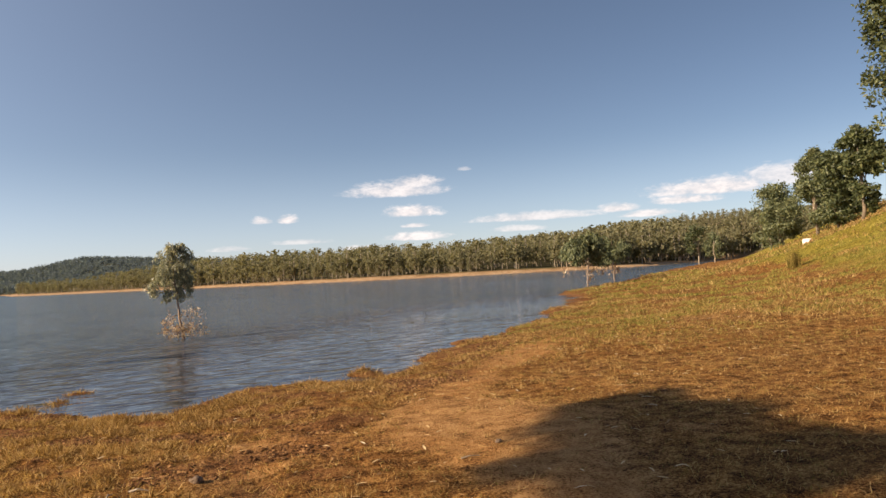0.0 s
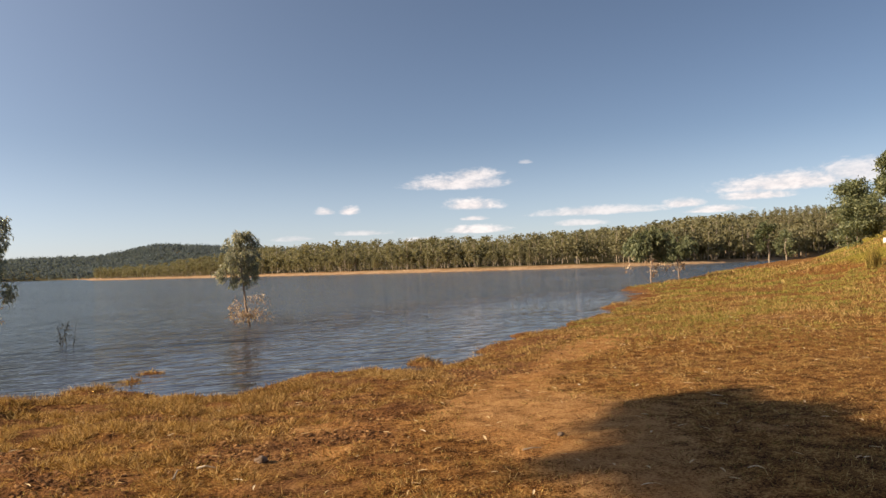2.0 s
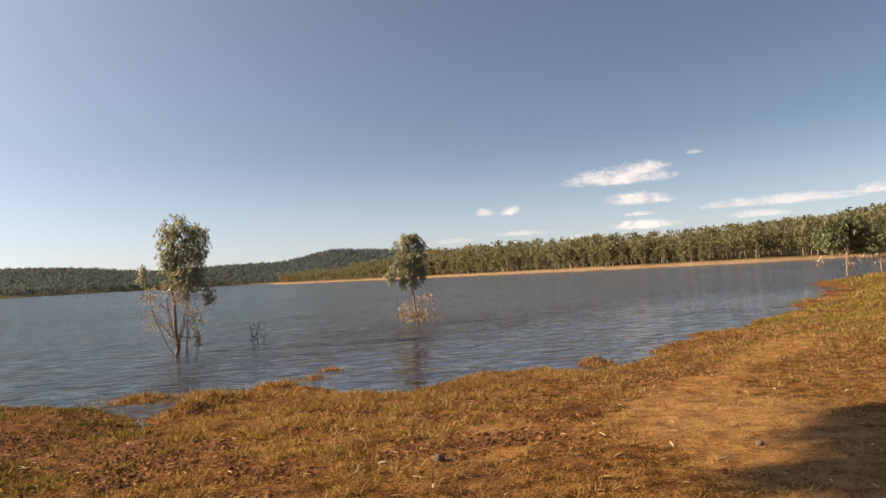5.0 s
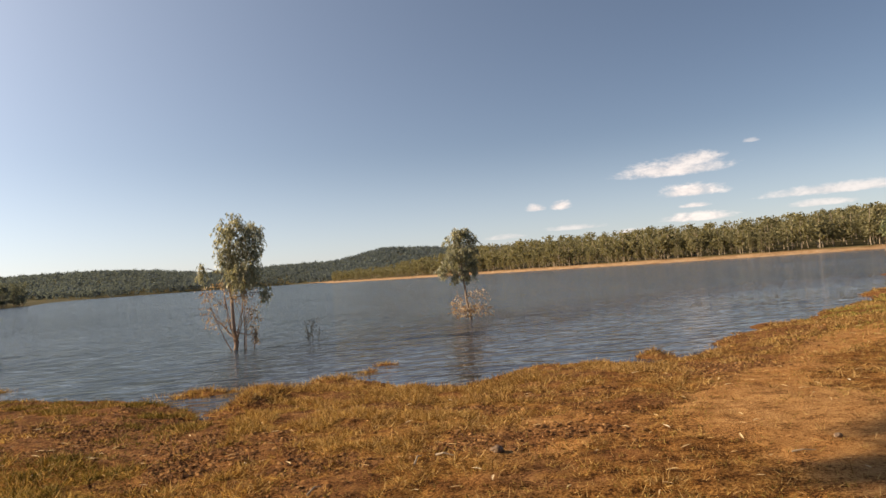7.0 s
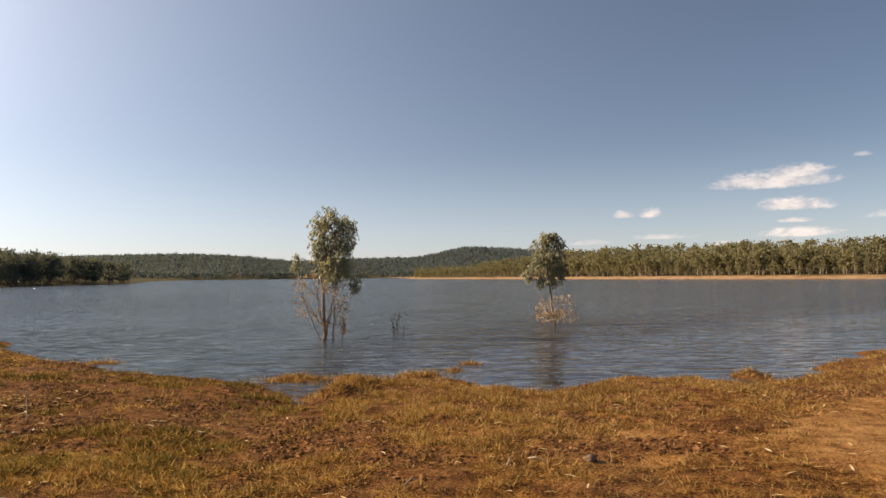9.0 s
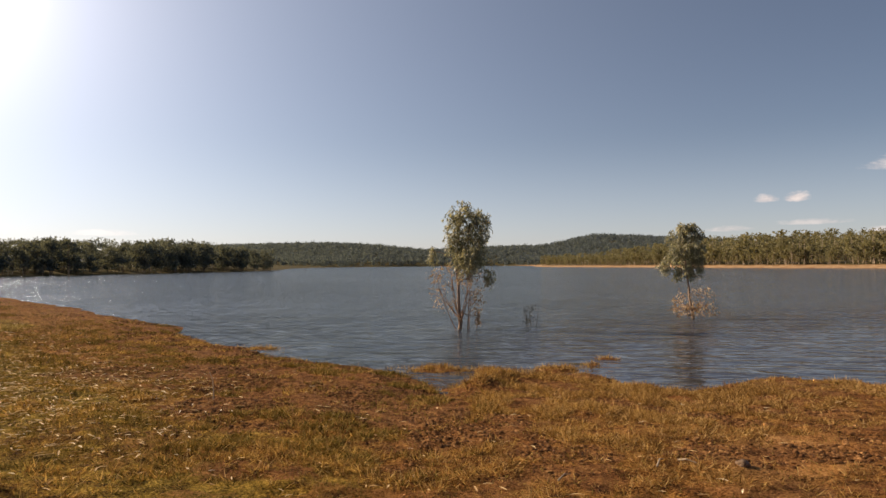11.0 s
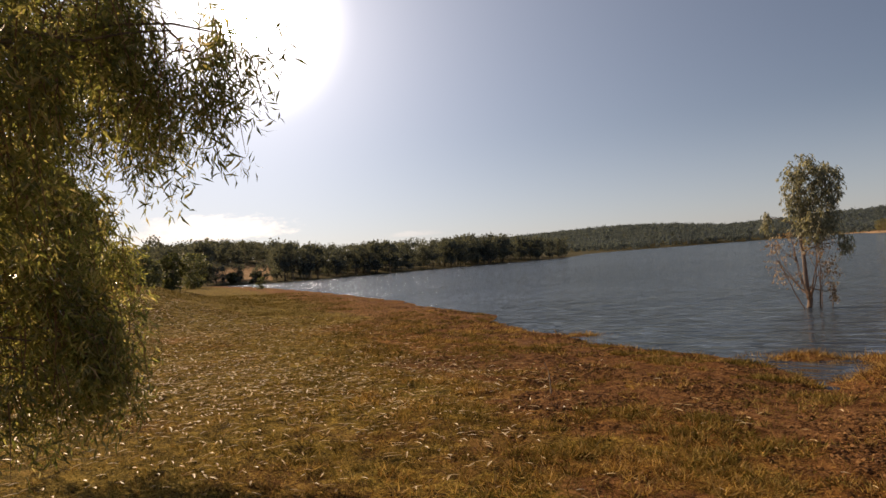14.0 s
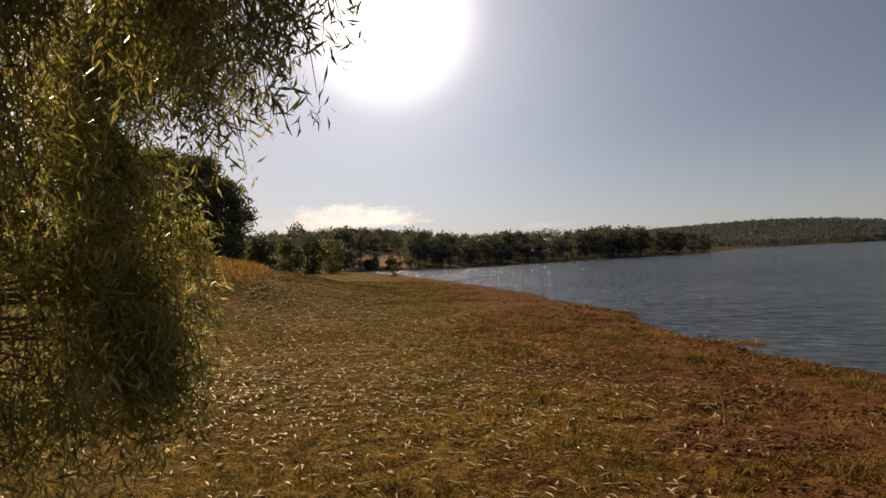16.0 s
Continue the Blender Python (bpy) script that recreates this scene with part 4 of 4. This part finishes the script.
def far_woods():
    r = np.random.default_rng(77)
    # the row along the far water's edge: trees of their own
    kinds = []
    for k in range(6):
        h = (13, 15, 11.5, 14, 16, 12)[k]
        trunk, crown = gum_variant(200 + k, h, h * 0.52, MAT_WOOD_LEAF, 77, 12, 0.34)
        root = new("forest_gum")
        part("trunk", *trunk[0], MAT_PALE_BARK, root)
        for limb in trunk[1:]:
            part("limb", *limb, MAT_PALE_BARK, root)
        part("crown", *crown, MAT_WOOD_LEAF, root)
        tagged(root, ("tall olive-green gum with a pale trunk on the far bank", "slender olive-green gum with a bare white trunk on the far bank", "low spreading olive gum on the far bank",
                      "olive-green gum with an open crown on the far bank", "tallest olive gum standing over the far woods", "small dense olive gum on the far bank")[k], "tree", "far bank gums")
        kinds.append(root)
    first, made = set(), 0
    az = -2.3
    while az < 54 and made < 250:
        dist = np.interp(az, [a for a, _ in FAR_SHORE[11:]], [d for _, d in FAR_SHORE[11:]])
        dist += r.uniform(9, 30)
        x, y = at_heading(az, dist)
        k = int(r.integers(0, 6))
        s = np.clip(float(tree_room(x, y)[0]) * r.uniform(0.52, 1.10) / (13, 15, 11.5, 14, 16, 12)[k], 0.5, 1.35)
        m = pose(x, y, ground_z(x, y), 0, 0, r.uniform(0, 360)) @ Matrix.Diagonal((s, s, s * r.uniform(0.9, 1.12), 1))
        if k in first:
            copy_thing(kinds[k], m)
        else:
            first.add(k)
            kinds[k].matrix_basis = m
        made += 1
        az += r.choice((0.08, 0.13, 0.19, 0.42)) * 215 / dist

    def stand(name, label, mat, spots, heights, crown_kinds, trunk_mat=None):
        V, F, TV, TF, o, to = [], [], [], [], 0, 0
        S = np.array(spots)
        Z = land_height(S[:, 0], S[:, 1])
        for (x, y), z, h in zip(spots, Z, heights):
            trunk, (cv, cf) = crown_kinds[int(r.integers(0, len(crown_kinds)))]
            tv, tf = trunk[0]
            a, s = r.uniform(0, 6.283), h / 10.0
            ca, sa = math.cos(a), math.sin(a)
            rot = np.array([[ca, sa, 0], [-sa, ca, 0], [0, 0, 1]])
            at = np.array([x, y, z])
            V.append(cv @ rot * [s, s, s] + at)
            F.append(np.asarray(cf) + o)
            o += len(cv)
            if trunk_mat:
                TV.append(np.asarray(tv) @ rot * s + at)
                TF += [tuple(i + to for i in q) for q in tf]
                to += len(tv)
        root = thing(name, (0, 0, 0), label, "woodland", kind="stuff")
        part("foliage", np.concatenate(V), np.concatenate(F), mat, root)
        if trunk_mat:
            part("trunks", np.concatenate(TV), TF, trunk_mat, root)

    def spots_in(n, az0, az1, d0, d1, keep=None):
        out = []
        while len(out) < n:
            a = r.uniform(az0, az1)
            base = np.interp(a, [q for q, _ in FAR_SHORE], [d for _, d in FAR_SHORE])
            x, y = at_heading(a, base + d0 + (d1 - d0) * r.uniform(0, 1) ** 1.7)
            if keep is None or keep(a, math.hypot(x, y) - base):
                out.append((x, y))
        return out

    mid = [gum_variant(300 + k, 10, 6.0, MAT_WOOD_LEAF, 42, 5, 0.50) for k in range(5)]
    s = spots_in(1250, -2.5, 62, 16, 260) + spots_in(520, 36, 64, 60, 330)
    room = tree_room(*np.array(s).T)
    stand("far_bank_woods", "dense olive-green gum woods on the far bank", MAT_WOOD_LEAF, s, np.clip(room * r.uniform(0.66, 1.06, len(s)), 6.5, 18), mid, MAT_PALE_BARK)
    left = [gum_variant(320 + k, 10, 7.5, MAT_HAZED_BANK_LEAF, 63, 7, 0.42) for k in range(5)]
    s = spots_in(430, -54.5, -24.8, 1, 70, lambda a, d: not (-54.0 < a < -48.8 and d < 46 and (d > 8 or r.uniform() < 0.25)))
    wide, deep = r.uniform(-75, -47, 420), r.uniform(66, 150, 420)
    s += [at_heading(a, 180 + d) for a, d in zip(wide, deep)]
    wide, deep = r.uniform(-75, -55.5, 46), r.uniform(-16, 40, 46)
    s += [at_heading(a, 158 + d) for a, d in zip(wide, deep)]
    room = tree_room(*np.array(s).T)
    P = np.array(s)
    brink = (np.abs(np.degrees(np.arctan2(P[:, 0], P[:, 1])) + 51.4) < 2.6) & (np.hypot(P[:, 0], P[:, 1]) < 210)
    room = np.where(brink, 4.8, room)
    stand("dark_bank_woods", "trees along the far bank, backlit haze greyed into their colour", MAT_HAZED_BANK_LEAF, s, np.clip(room * r.uniform(0.55, 1.15, len(s)), 1.8, 13.0), left, MAT_BARK)
    far_kind = [gum_variant(340 + k, 10, 9.0, MAT_HAZED_HILL_LEAF, 18, 2, 1.5) for k in range(5)]
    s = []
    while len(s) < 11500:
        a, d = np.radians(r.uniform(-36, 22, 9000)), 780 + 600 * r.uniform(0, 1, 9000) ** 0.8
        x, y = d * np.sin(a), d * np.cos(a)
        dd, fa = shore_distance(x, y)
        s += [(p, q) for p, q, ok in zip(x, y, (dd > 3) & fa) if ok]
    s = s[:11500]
    stand("hill_forest", "blue-green forest over the distant hills, haze put into its colour", MAT_HAZED_HILL_LEAF, s, r.uniform(7, 10.5, len(s)), far_kind)


far_woods()
x, y = at_heading(-39.3, 212)
bushy_tree("lone_tree", x, y, 8.0, 4.4, MAT_DARK_LEAF, "tall flat-topped tree standing over the dark bank", "tree", 88, "", None, 60, 20, 0.4, 0.62, MAT_BARK, 1, 2)
for az, dist, h, w, sd in ((-58.3, 120, 5.4, 5.4, 91), (-54.9, 140, 6.2, 7.0, 92), (-52.0, 203, 3.0, 4.4, 93), (-60.6, 98, 4.6, 5.6, 94), (-50.2, 192, 2.6, 4.0, 95), (-56.5, 130, 6.6, 5.0, 97)):
    x, y = at_heading(az, dist)
    bushy_tree("paddock_tree", x, y, h, w, MAT_GREY_LEAF if sd < 93 else MAT_DARK_LEAF, "bushy olive tree at the edge of the dry paddock", "tree", sd, "paddock trees", None, 90, 30, 0.28, 0.02)

bushy_tree("drowned_bush", *at_heading(-49.9, 96), 2.2, 1.7, MAT_GREY_LEAF, "small olive bush standing in the shallows", "shrub", 96, "", -0.3, 30, 26, 0.12, 0.2)

# ------------------------------------------------------------------ grass, leaves and clutter on the near bank


def near_spots(n, x0, x1, y0, y1, dens, r):
    out = []
    got = 0
    while got < n:
        x, y = r.uniform(x0, x1, 60000), r.uniform(y0, y1, 60000)
        k = r.uniform(size=60000) < dens(x, y)
        out.append(np.stack([x[k], y[k]], 1))
        got += int(k.sum())
    return np.concatenate(out)[:n]


def make_grass():
    r = np.random.default_rng(5)

    def tussock_density(x, y):
        bare, green, wet, d, far = cover_at(x, y)
        lump = step(value_noise(x, y, 0.42, 61), 0.46, 0.66)
        edge = np.exp(-((d - 0.9) / 1.7) ** 2) + 0.45 * step(-d, -8.0, -3.0) * step(d, 0, 0.5)
        return np.where(far | (d < -0.10), 0, lump * edge * (1 - 0.9 * bare) * (1 - 0.93 * np.clip(wet, 0, 1))) * (1 - 0.65 * step(x, 2.5, 6.0)) * (1 - 0.6 * step(x, 0.7, 1.5) * step(d, 1.2, 2.4)) * step(x, -18, -8) * (1 - 0.45 * step(-x, 3.0, 5.5)) * np.clip(9.0 / np.hypot(x, y - 2), 0.1, 1)

    def mat_density(x, y):
        q = 0
        for mx, my, sx, sy, top in MATS:
            q = q + np.exp(-1.2 * (((x - mx) / sx) ** 2 + ((y - my) / sy) ** 2))
        return np.clip(q, 0, 1)

    def turf_density(x, y):
        bare, green, wet, d, far = cover_at(x, y)
        return np.where(far | (d < 0.2), 0, (0.25 + 0.75 * green) * (1 - 0.85 * bare) * (1 - 0.6 * wet)) * np.clip(4.5 / np.hypot(x, y), 0.03, 1) ** 1.2 * step(value_noise(x, y, 0.22, 71), 0.25, 0.6)

    def sow(name, label, mat, spots, lo, hi, width, lean, per):
        c = np.repeat(spots, per, 0)
        n = len(c)
        fan = r.normal(size=(n, 2))
        c = c + fan * 0.03
        z = land_height(c[:, 0], c[:, 1]) - 0.01
        far = 1 + 0.10 * np.hypot(c[:, 0], c[:, 1])
        b = np.stack([c[:, 0], c[:, 1], z], 1)
        w = r.normal(size=(n, 3)) * lean * 0.6 + [0, 0, 1.0]
        w[:, :2] += fan * lean * 0.7
        w[:, 2] = np.abs(w[:, 2])
        V, F = blades(b, w, r.uniform(lo, hi, n), width * far, r)
        return tagged(part(name, V, F, mat), label, "grass", kind="stuff")

    s = near_spots(10500, -24, 26, 4, 30, tussock_density, r)
    lush = r.uniform(size=len(s)) < 0.85 * step(-s[:, 0], 0.6, 2.6) * step(value_noise(s[:, 0], s[:, 1], 1.3, 81), 0.25, 0.5)
    sow("green_tussock_grass", "olive-green tussock grass among the straw", MAT_TURF, s[lush], 0.035, 0.125, 0.0062, 1.5, 13)
    s = s[~lush]
    sow("dry_tussock_grass", "straw-coloured tussock grass along the water's edge", MAT_STRAW, s, 0.035, 0.135, 0.0062, 1.7, 12)
    s = near_spots(560, -10, 12, 10, 19, mat_density, r)
    sow("flooded_grass", "straw-coloured grass mats standing in shallow water", MAT_STRAW, s, 0.05, 0.18, 0.006, 1.2, 11)
    s = near_spots(36000, -34, 36, 0, 34, turf_density, r)
    sow("short_turf", "short yellow-green turf on the bank", MAT_TURF, s, 0.02, 0.06, 0.006, 0.8, 5)
    s = near_spots(21000, -18, 24, 2, 18, lambda x, y: np.where(cover_at(x, y)[3] < 0.3, 0, 0.8 * np.clip(4.5 / np.hypot(x, y), 0.05, 1) * (1 - 0.9 * cover_at(x, y)[0]) * (1 - 0.8 * cover_at(x, y)[2]) * (1 - 0.4 * step(-x, 0.8, 3.0))), r)
    sow("dry_thatch", "flattened dry grass stalks over the red earth", MAT_STRAW, s, 0.03, 0.09, 0.005, 2.2, 4)


make_grass()


def rise_grass():
    """Longer grass further off: over the green rise, along the bank and on the dry crest."""
    r = np.random.default_rng(55)

    def field(name, label, mat, n, per, az0, az1, d0, d1, lo, hi, wide, keep):
        out = []
        while len(out) < n:
            a, q = np.radians(r.uniform(az0, az1, 4000)), d0 * (d1 / d0) ** r.uniform(0, 1, 4000)
            x, y = q * np.sin(a), q * np.cos(a)
            d, far = shore_distance(x, y)
            ok = (~far) & (d > 0.4) & (r.uniform(size=4000) < keep(x, y, d) * step(q, d0, d0 * 2))
            out += list(zip(x[ok], y[ok]))
        c = np.repeat(np.array(out[:n]), per, 0)
        m = len(c)
        reach = np.hypot(c[:, 0], c[:, 1])
        fan = r.normal(size=(m, 2))
        c = c + fan * 0.003 * reach[:, None]
        b = np.stack([c[:, 0], c[:, 1], land_height(c[:, 0], c[:, 1]) - 0.02], 1)
        w = np.concatenate([fan * 0.55, np.ones((m, 1))], 1) + r.normal(size=(m, 3)) * 0.25
        V, F = blades(b, w, r.uniform(lo, hi, m) * (0.6 + reach / 40), wide * reach, r)
        return tagged(part(name, V, F, mat), label, "grass", kind="stuff")

    field("rise_grass", "yellow-green grass over the rising bank", MAT_RISE, 11000, 7, 32, 71, 12, 98, 0.035, 0.095, 0.0011,
          lambda x, y, d: step(value_noise(x, y, 1.6, 101), 0.36, 0.66) * (1 - 0.7 * step(value_noise(x, y, 3.6, 45), 0.55, 0.72)))
    field("rise_straw", "dry straw-coloured grass on the rising bank", MAT_STRAW, 2600, 7, 32, 71, 12, 104, 0.07, 0.18, 0.0011,
          lambda x, y, d: step(value_noise(x, y, 2.6, 102), 0.45, 0.70) + 0.8 * step(d, 16, 22))
    field("bank_turf", "short olive turf along the open bank", MAT_TURF, 20000, 6, -73, -21, 3.4, 65, 0.035, 0.075, 0.0010,
          lambda x, y, d: step(value_noise(x, y, 1.3, 103), 0.30, 0.62) * step(d, 1.0, 4.0))
    field("crest_straw", "tall golden dry grass on the crest of the bank", MAT_STRAW, 1800, 10, -74, -59.5, 22, 39, 0.12, 0.26, 0.0009,
          lambda x, y, d: step(d, 9.0, 13.0))


rise_grass()


def make_clods():
    """Lumps of trodden mud near the water."""
    r = np.random.default_rng(6)

    def dens(x, y):
        bare, green, wet, d, far = cover_at(x, y)
        return np.where(far | (d < 0.0) | (d > 5.0), 0, (step(wet, 0.30, 0.7)) * step(value_noise(x, y, 0.8, 91), 0.4, 0.65)) * np.clip(6 / np.hypot(x, y), 0.1, 1)

    s = near_spots(9000, -20, 20, 4, 24, dens, r)
    unit_v = unit(np.array([(1, 0, 0), (-1, 0, 0), (0, 1, 0), (0, -1, 0), (0, 0, 1), (0, 0, -1.0), (1, 1, 1), (-1, 1, 1), (1, -1, 1), (-1, -1, 1)]))
    tri = [(4, 6, 7), (4, 7, 9), (4, 9, 8), (4, 8, 6), (6, 0, 2), (6, 2, 7), (7, 2, 1), (7, 1, 9), (9, 1, 3), (9, 3, 8), (8, 3, 0), (8, 0, 6)]
    n = len(s)
    z = land_height(s[:, 0], s[:, 1])
    size = r.uniform(0.006, 0.020, n) * (1 + np.hypot(s[:, 0], s[:, 1]) * 0.03)
    V = np.concatenate([s, z[:, None]], 1)[:, None, :] + unit_v[None] * size[:, None, None] * r.uniform(0.6, 1.4, (n, 10, 1)) * [1.2, 1.1, 0.75]
    F = (np.arange(n)[:, None, None] * 10 + np.array(tri)[None]).reshape(-1, 3)
    tagged(part("mud_clods", V.reshape(-1, 3), F, MAT_CLOD), "dark trodden mud clods beside the water", "mud", kind="stuff")


make_clods()


def curled_leaf(length, width, curl, seed):
    """One dry gum leaf: a curved strip with a keel."""
    r = np.random.default_rng(seed)
    n = 6
    t = np.linspace(0, 1, n)
    w = width * np.sin(np.pi * np.clip(t * 0.94 + 0.03, 0, 1)) ** 0.8 * 0.5
    x = length * (t - 0.5)
    y = curl * length * (t - 0.5) ** 2
    z = 0.05 * length * np.sin(np.pi * t) * r.uniform(0.3, 1.0)
    V = np.concatenate([np.stack([x, y - w, z + w * 0.4], 1), np.stack([x, y, z], 1), np.stack([x, y + w, z + w * 0.4], 1)])
    F = [(a * n + k, a * n + k + 1, (a + 1) * n + k + 1, (a + 1) * n + k) for a in range(2) for k in range(n - 1)]
    return V, F


def scatter_leaves():
    r = np.random.default_rng(9)
    meshes = [mesh_of("fallen_leaf", *curled_leaf(1.0, 0.125, c, 400 + k), MAT_FALLEN) for k, c in enumerate((0.08, 0.2, -0.15, 0.4))]

    def beneath(x, y):
        d, far = shore_distance(x, y)
        return np.where((d < 3.0) | far, 0, np.exp(-(((x + 9.3) / 3.2) ** 2 + ((y - 6.6) / 2.6) ** 2)) + 0.25 * np.exp(-(((x + 10) / 6) ** 2 + ((y - 7.6) / 4.0) ** 2)) + 0.5 * np.exp(-(((x + 20.5) / 6) ** 2 + ((y - 12.8) / 3) ** 2)))

    def over_bank(x, y):
        d, far = shore_distance(x, y)
        return np.where((d < 1.5) | far, 0, np.clip(5 / np.hypot(x, y), 0, 1))

    spots = np.concatenate([near_spots(190, -15, -4, 2.5, 11, beneath, r), near_spots(80, -8, 10, 4, 11, over_bank, r)])
    for k, (x, y) in enumerate(spots):
        ob = new("fallen_leaf", meshes[k % 4])
        s = r.uniform(0.06, 0.12)
        ob.matrix_basis = pose(x, y, ground_z(x, y) + 0.014, r.uniform(-14, 14), r.uniform(-14, 14), r.uniform(0, 360)) @ Matrix.Diagonal((s, s, s, 1))
        tagged(ob, "pale dry curled gum leaf on the ground", "leaf", "fallen leaves")
    spots = np.concatenate([near_spots(6500, -31, -4, 1, 17, beneath, r), near_spots(480, -12, 24, 3, 18, over_bank, r)])
    V, F = [], []
    for k, (x, y) in enumerate(spots):
        v, f = curled_leaf(r.uniform(0.05, 0.115), r.uniform(0.012, 0.020), r.uniform(-0.2, 0.25), k)
        a, tl = r.uniform(0, 6.283), r.normal() * 0.09
        rot = np.array([[math.cos(a), math.sin(a), tl], [-math.sin(a), math.cos(a), 0], [0, tl, 1]])
        V.append(v @ rot * (0.78 + 0.055 * math.hypot(x + 1.5, y)) + [x, y, 0])
        F.append(np.array(f) + k * len(v))
    V = np.concatenate(V)
    V[:, 2] += np.repeat(land_height(spots[:, 0], spots[:, 1]), 18) + 0.014
    tagged(part("leaf_litter", V, np.concatenate(F), MAT_FALLEN), "pale dry gum leaves littering the turf", "leaf litter", kind="stuff")


scatter_leaves()


def stone(x, y, size, seed, label):
    r = np.random.default_rng(seed)
    bm = bmesh.new()
    bmesh.ops.create_icosphere(bm, subdivisions=3, radius=1)
    for v in bm.verts:
        k = 1 + 0.32 * noise.noise(v.co * 1.3 + Vector((seed, 0, 0))) + 0.10 * noise.noise(v.co * 4)
        v.co = Vector((v.co.x * size * k, v.co.y * size * 0.8 * k, v.co.z * size * 0.62 * k))
    me = bpy.data.meshes.new("stone")
    bm.to_mesh(me)
    bm.free()
    me.materials.append(MAT_ROCK)
    ob = new("stone", me)
    ob.location = (x, y, ground_z(x, y) + size * 0.25)
    ob.rotation_euler = (0, 0, r.uniform(0, 6))
    return tagged(ob, label, "stone", "loose stones")


stone(1.24, 5.85, 0.060, 3, "small brown stone on bare earth")
stone(-9.6, 10.6, 0.06, 5, "small dark stone in the turf")
stone(3.9, 5.2, 0.035, 6, "small pebble on worn earth")


def fallen_stick(points, radius, label):
    r = np.random.default_rng(31)
    P = np.array([(x, y, ground_z(x, y) + h) for x, y, h in points])
    V, F = tube(P, np.linspace(radius, radius * 0.45, len(P)), 6)
    return tagged(part("fallen_stick", V, F, MAT_PALE_BARK), label, "stick", "fallen sticks")


fallen_stick([(-4.96, 8.19, 0.0), (-4.97, 8.21, 0.13), (-5.00, 8.24, 0.26), (-5.04, 8.23, 0.36)], 0.010, "pale dead stalk standing in the turf")
fallen_stick([(-0.30, 5.15, 0.02), (-0.25, 5.24, 0.04), (-0.21, 5.36, 0.02)], 0.009, "short pale stick lying in the grass")
# the next two sticks stand in for pale curled leaf pieces
fallen_stick([(0.52, 5.72, 0.02), (0.56, 5.84, 0.06), (0.60, 5.92, 0.03)], 0.010, "pale curled leaf piece on bare earth, built as a short stick")
fallen_stick([(0.72, 5.90, 0.02), (0.78, 5.84, 0.05), (0.86, 5.82, 0.02)], 0.011, "pale curled leaf piece on bare earth, built as a broken stick")
fallen_stick([(3.3, 4.9, 0.015), (3.38, 4.88, 0.02), (3.48, 4.88, 0.015)], 0.008, "short pale stick lying on worn earth")


def reed_clump(x, y):
    r = np.random.default_rng(44)
    n = 320
    b = np.stack([r.normal(size=n) * 0.16, r.normal(size=n) * 0.16, np.full(n, -0.05)], 1)
    w = r.normal(size=(n, 3)) * [0.16, 0.16, 0.05] + [0, 0, 1]
    V, F = blades(b, w, r.uniform(0.6, 1.45, n), np.full(n, 0.025), r)
    ob = part("reed_clump", V, F, MAT_TURF)
    ob.location = (x, y, ground_z(x, y))
    return tagged(ob, "upright olive reed clump on the grassy rise", "grass")


reed_clump(*at_heading(57.3, 43))


def white_shelter_shape(x, y, z):
    """An unidentified low white shape half hidden by the rise, made up as a canvas shelter."""
    root = thing("white_shelter_shape", (x, y, z), "unidentified low white shape behind the grassy rise, built as a canvas shelter", "tent")

    def arch(x0, x1, h, d):
        V, F = [], []
        n = 9
        for i, xx in enumerate((x0, x1)):
            for k in range(n):
                a = math.pi * k / (n - 1)
                V.append((xx + 0.12 * math.sin(a) * (1 if i else -1), d * math.cos(a), h * math.sin(a) ** 0.8))
        for k in range(n - 1):
            F.append((k, k + 1, n + k + 1, n + k))
        F += [tuple(range(n)), tuple(range(2 * n - 1, n - 1, -1))]
        return V, F

    part("canopy", *arch(-1.0, 0.6, 1.5, 1.1), MAT_WHITE, root, smooth=False)
    part("side_panel", *arch(0.62, 1.5, 1.15, 1.0), MAT_PINK, root, "faded red side panel")
    root.rotation_euler = (0, 0, radians(-74))
    root.scale = (0.38, 0.38, 0.38)
    return root


x, y = at_heading(58.1, 75)
white_shelter_shape(x, y, ground_z(x, y) - 0.22)
